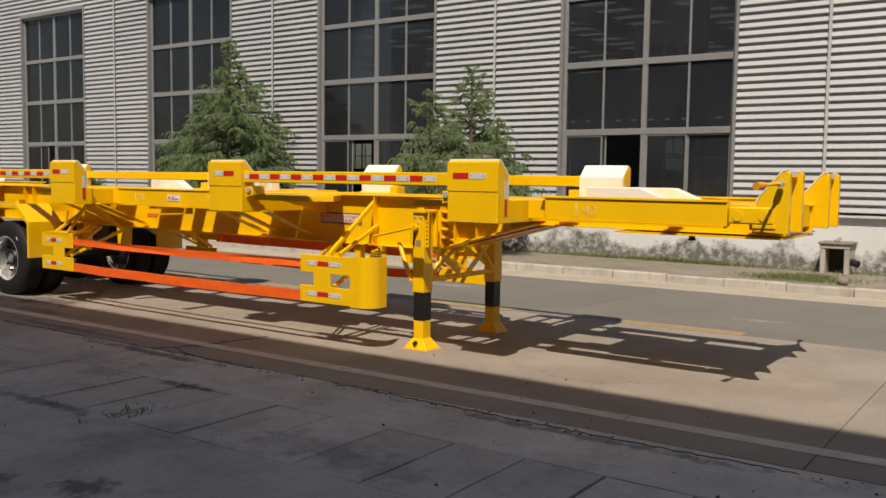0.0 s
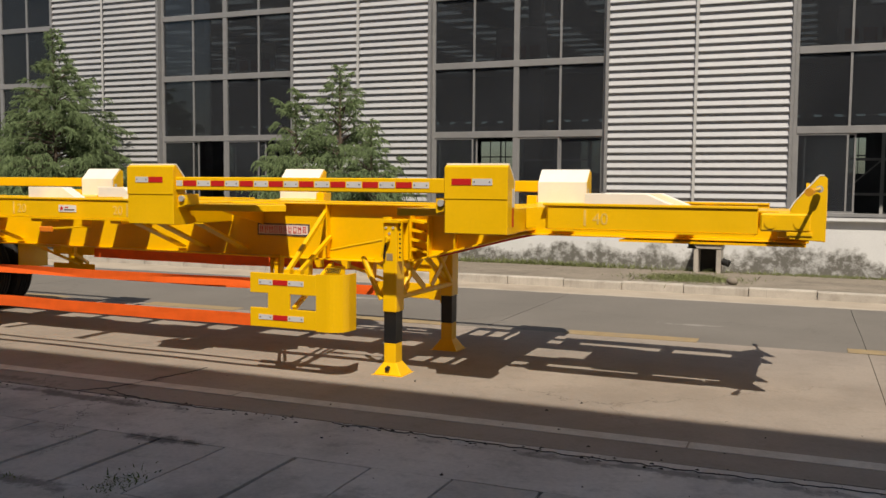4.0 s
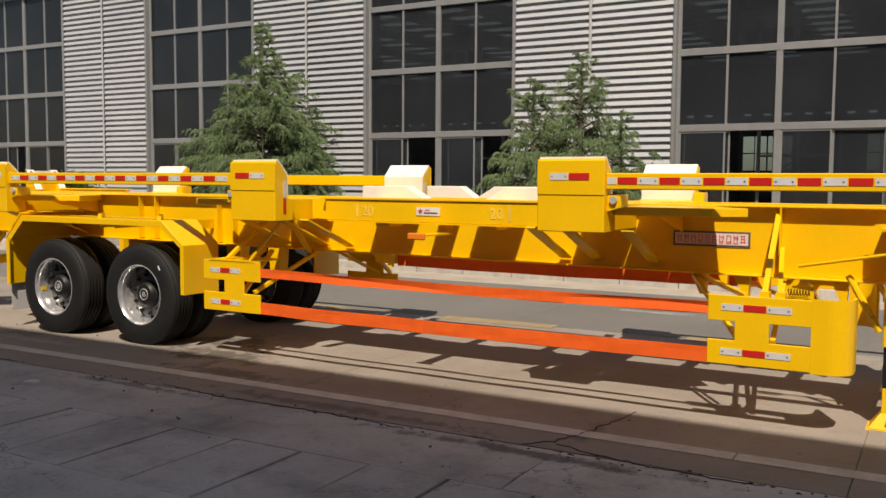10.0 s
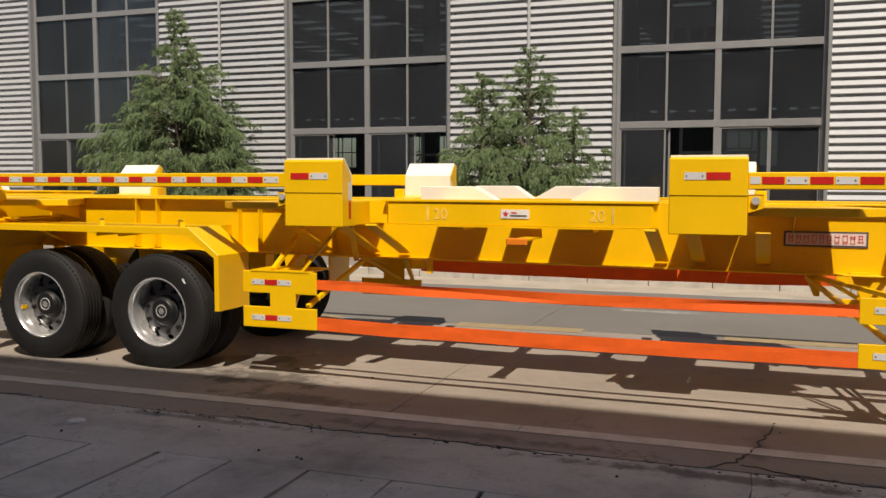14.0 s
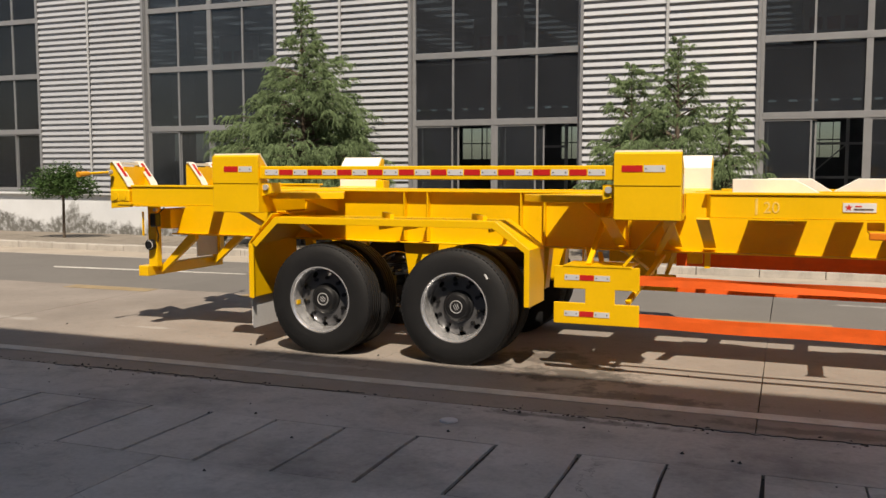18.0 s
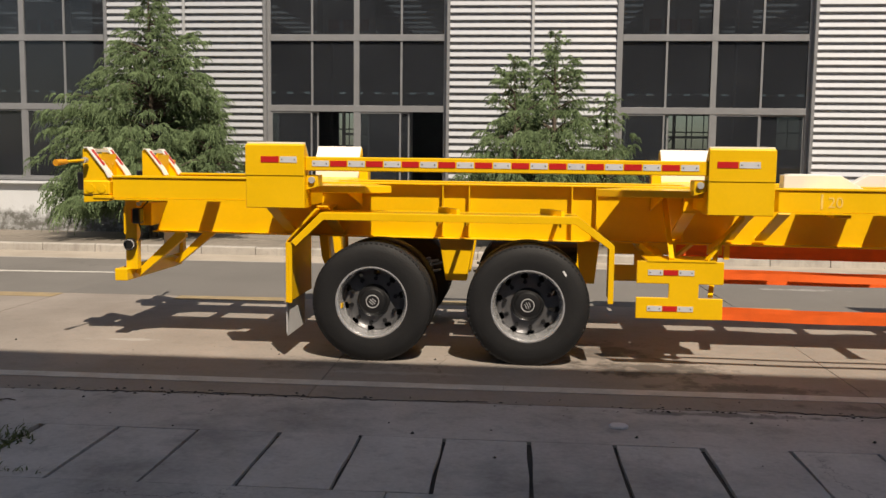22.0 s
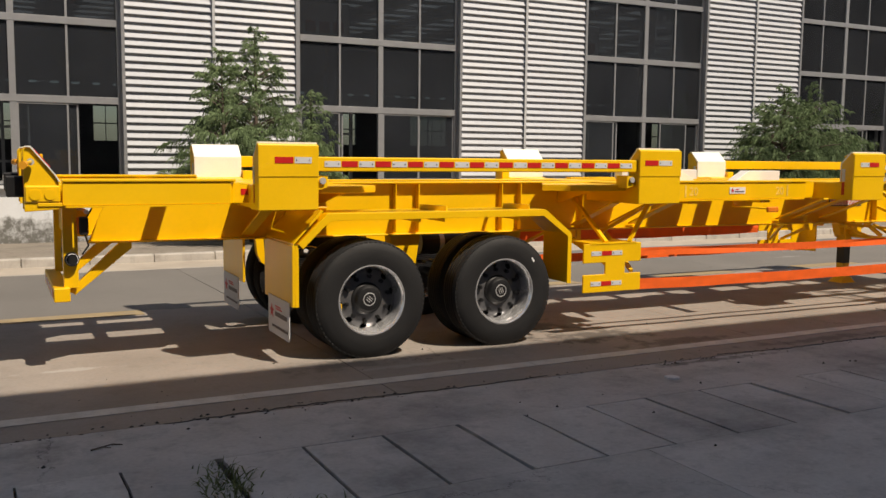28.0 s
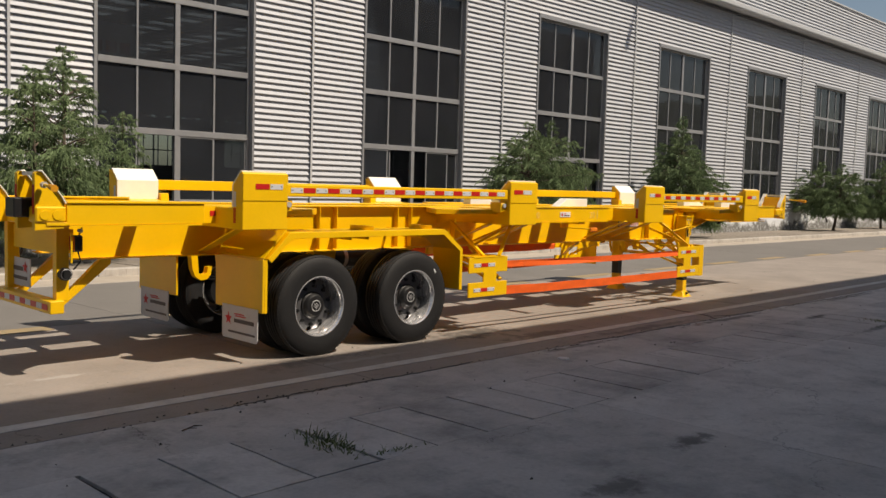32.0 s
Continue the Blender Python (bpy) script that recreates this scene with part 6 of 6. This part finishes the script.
tuft("grass_tuft", -15.09, 4.27, -0.01, 0.06, 0.15, 200, 0.12, 1, "straggly grass growing from a joint of the drain covers")
tuft("grass_tuft", -14.82, 3.86, -0.015, 0.10, 0.02, 45, 0.08, 11, "thin grass along the edge of the drain covers")
tuft("grass_tuft", -5.36, 4.0, -0.02, 0.06, 0.11, 190, 0.075, 2, "sparse grass in a joint of the yard slabs")
tuft("grass_tuft", -6.0, 3.82, -0.02, 0.12, 0.02, 60, 0.07, 9, "sparse grass in a joint of the yard slabs")
tuft("grass_patch", -3.92, 16.4, 0.02, 0.40, 0.40, 3400, 0.13, 3, "rough grass on the pavement before the wall box")
tuft("grass_patch", -1.6, 18.7, -0.04, 1.2, 0.12, 1500, 0.12, 6, "thin grass along the pavement")
tuft("grass_patch", -7.6, 18.75, -0.04, 1.6, 0.12, 3000, 0.22, 7, "thin grass along the foot of the wall")

# masonry outlet box on the pavement, against the wall
box = thing("outlet_box", (-3.80, 18.7, 0.03), "small weathered concrete outlet box with a slab lid", "outlet box")
part("side", cuboid(B(), -4.07, -3.98, 18.45, 18.99, -0.06, 0.44), KERB, box, bevel=0.012)
part("side", cuboid(B(), -3.64, -3.55, 18.45, 18.99, -0.06, 0.44), KERB, box, bevel=0.012)
part("back", cuboid(B(), -3.98, -3.64, 18.9, 18.99, -0.06, 0.44), DIRT, box)
part("lintel", cuboid(B(), -4.08, -3.54, 18.44, 19.0, 0.442, 0.52), KERB, box, bevel=0.012)
part("lid", cuboid(B(), -4.11, -3.51, 18.41, 19.01, 0.522, 0.572), PAVE, box, "weathered concrete slab lid", bevel=0.015)
part("rubble", beam(B(), (-3.82, 18.55, 0.585), (-3.74, 18.6, 0.66), 0.07, 0.06), KERB, box, "broken stone left on the lid", bevel=0.012)
part("pipe", tube(B(), (-3.53, 18.6, 0.2), (-3.40, 18.55, 0.16), 0.07, 12), RUBBER, box, "black pipe stub at the side")
stone = B()
bmesh.ops.create_icosphere(stone, subdivisions=2, radius=0.1)
for v in stone.verts:
    v.co *= 1 + 0.25 * noise.noise(v.co * 12)
    v.co.z *= 0.7
finish(stone, smooth=True)
me = bpy.data.meshes.new("stone"); stone.to_mesh(me); stone.free(); me.materials.append(PAVE)
st = tagged(new("stone", me), "grey rounded stone on the pavement", "stone"); st.location = (-3.1, 15.75, 0.11)

# pale plastic lid lying on the yard
lid = B()
lathe(lid, [(0.001, 0.014), (0.045, 0.014), (0.06, 0.010), (0.066, 0.0), (0.001, 0.0)], 9, (0, 0, 0))
finish(lid, smooth=False)
me = bpy.data.meshes.new("plastic_lid"); lid.to_mesh(me); lid.free(); me.materials.append(FLAP)
pl = tagged(new("plastic_lid", me), "flat pale grey plastic lid lying on the yard slabs", "lid")
pl.matrix_world = pose(-11.37, 5.1, 0.002, 90, 0, 0)

# dead twig and pebbles on the yard slabs
tw = B()
tube(tw, (-15.68, 5.13, 0.008), (-15.56, 5.18, 0.012), 0.006, 6, 0.004); tube(tw, (-15.62, 5.155, 0.012), (-15.57, 5.12, 0.01), 0.004, 5, 0.002); tube(tw, (-15.56, 5.18, 0.012), (-15.50, 5.17, 0.006), 0.006, 5, 0.003)
finish(tw)
me = bpy.data.meshes.new("twig"); tw.to_mesh(me); tw.free(); me.materials.append(BARK)
tagged(new("twig", me), "short dark dead twig lying on the yard slabs", "twig")
r = random.Random(31)
V, F = [], []
for i in range(420):
    px, py = r.uniform(-24, 6), r.choice((r.uniform(1.2, 5.5), r.uniform(4.6, 5.7), r.uniform(5.5, 7.2)))
    s = r.choice((0.004, 0.005, 0.006, 0.008, 0.014))
    k = len(V)
    V.extend(((px - s, py, 0.002), (px, py - s * r.uniform(.6, 1), 0.002), (px + s * r.uniform(.7, 1.1), py, 0.002), (px, py + s, 0.002), (px + s * .2, py, 0.002 + s * r.uniform(.7, 1.1))))
    F.extend(((k, k + 1, k + 4), (k + 1, k + 2, k + 4), (k + 2, k + 3, k + 4), (k + 3, k, k + 4), (k + 3, k + 2, k + 1, k)))
for i in range(420):
    px, py = r.gauss(r.choice((-20, -14.5, -10, -6.6, -3.5, 1)), 1.1), 5.53 + r.gauss(0, 0.045)
    s = r.choice((0.004, 0.006, 0.009, 0.012))
    k = len(V)
    V.extend(((px - s * 1.6, py, 0.001), (px, py - s * r.uniform(.6, 1), 0.001), (px + s * r.uniform(.7, 2.1), py, 0.001), (px, py + s, 0.001), (px + s * .2, py, 0.002 + s * r.uniform(.4, .8))))
    F.extend(((k, k + 1, k + 4), (k + 1, k + 2, k + 4), (k + 2, k + 3, k + 4), (k + 3, k, k + 4), (k + 3, k + 2, k + 1, k)))
tagged(new("pebbles", sheet_mesh("pebbles", V, F, DIRT)), "dark loose pebbles and crumbs strewn over the yard", "pebbles", "", "stuff")


def crack(points, width, seed):
    """A jagged open crack in the concrete, filled with dark dirt."""
    r = random.Random(seed)
    V, F = [], []
    line = []
    for (ax, ay), (bx, by) in zip(points, points[1:]):
        n = max(2, int(math.hypot(bx - ax, by - ay) / 0.05))
        for i in range(n):
            f = i / n
            line.append((ax + (bx - ax) * f + r.uniform(-0.018, 0.018), ay + (by - ay) * f + r.uniform(-0.018, 0.018)))
    for i, (px, py) in enumerate(line):
        w = width * r.uniform(0.2, 1.0) * min(1, i / 4, (len(line) - 1 - i) / 4)
        qx, qy = line[min(i + 1, len(line) - 1)]
        ox, oy = line[max(i - 1, 0)]
        d = Vector((qx - ox, qy - oy)).normalized()
        V.extend(((px - d.y * w, py + d.x * w, 0.0045), (px + d.y * w, py - d.x * w, 0.0045), (px, py, 0.0)))
    for i in range(len(line) - 1):
        k = 3 * i
        F.extend(((k, k + 1, k + 4, k + 3), (k + 1, k + 2, k + 5, k + 4), (k + 2, k, k + 3, k + 5)))
    return tagged(new("crack", sheet_mesh("crack", V, F, DIRT)), "dark jagged crack in the worn concrete", "crack", "", "stuff")


crack([(-6.85, 6.75), (-6.92, 6.35), (-6.98, 6.0), (-7.08, 5.75), (-7.25, 5.56)], 0.010, 41)
crack([(-7.05, 5.72), (-6.75, 5.62), (-6.3, 5.55), (-5.7, 5.56)], 0.012, 42)
crack([(-10.4, 5.6), (-9.6, 5.52), (-8.8, 5.56), (-8.0, 5.50)], 0.009, 43)
crack([(-4.9, 5.58), (-3.6, 5.55), (-2.4, 5.52), (-1.2, 5.55)], 0.010, 44)
crack([(-15.2, 5.50), (-14.1, 5.56), (-13.0, 5.52), (-12.2, 5.57)], 0.009, 45)
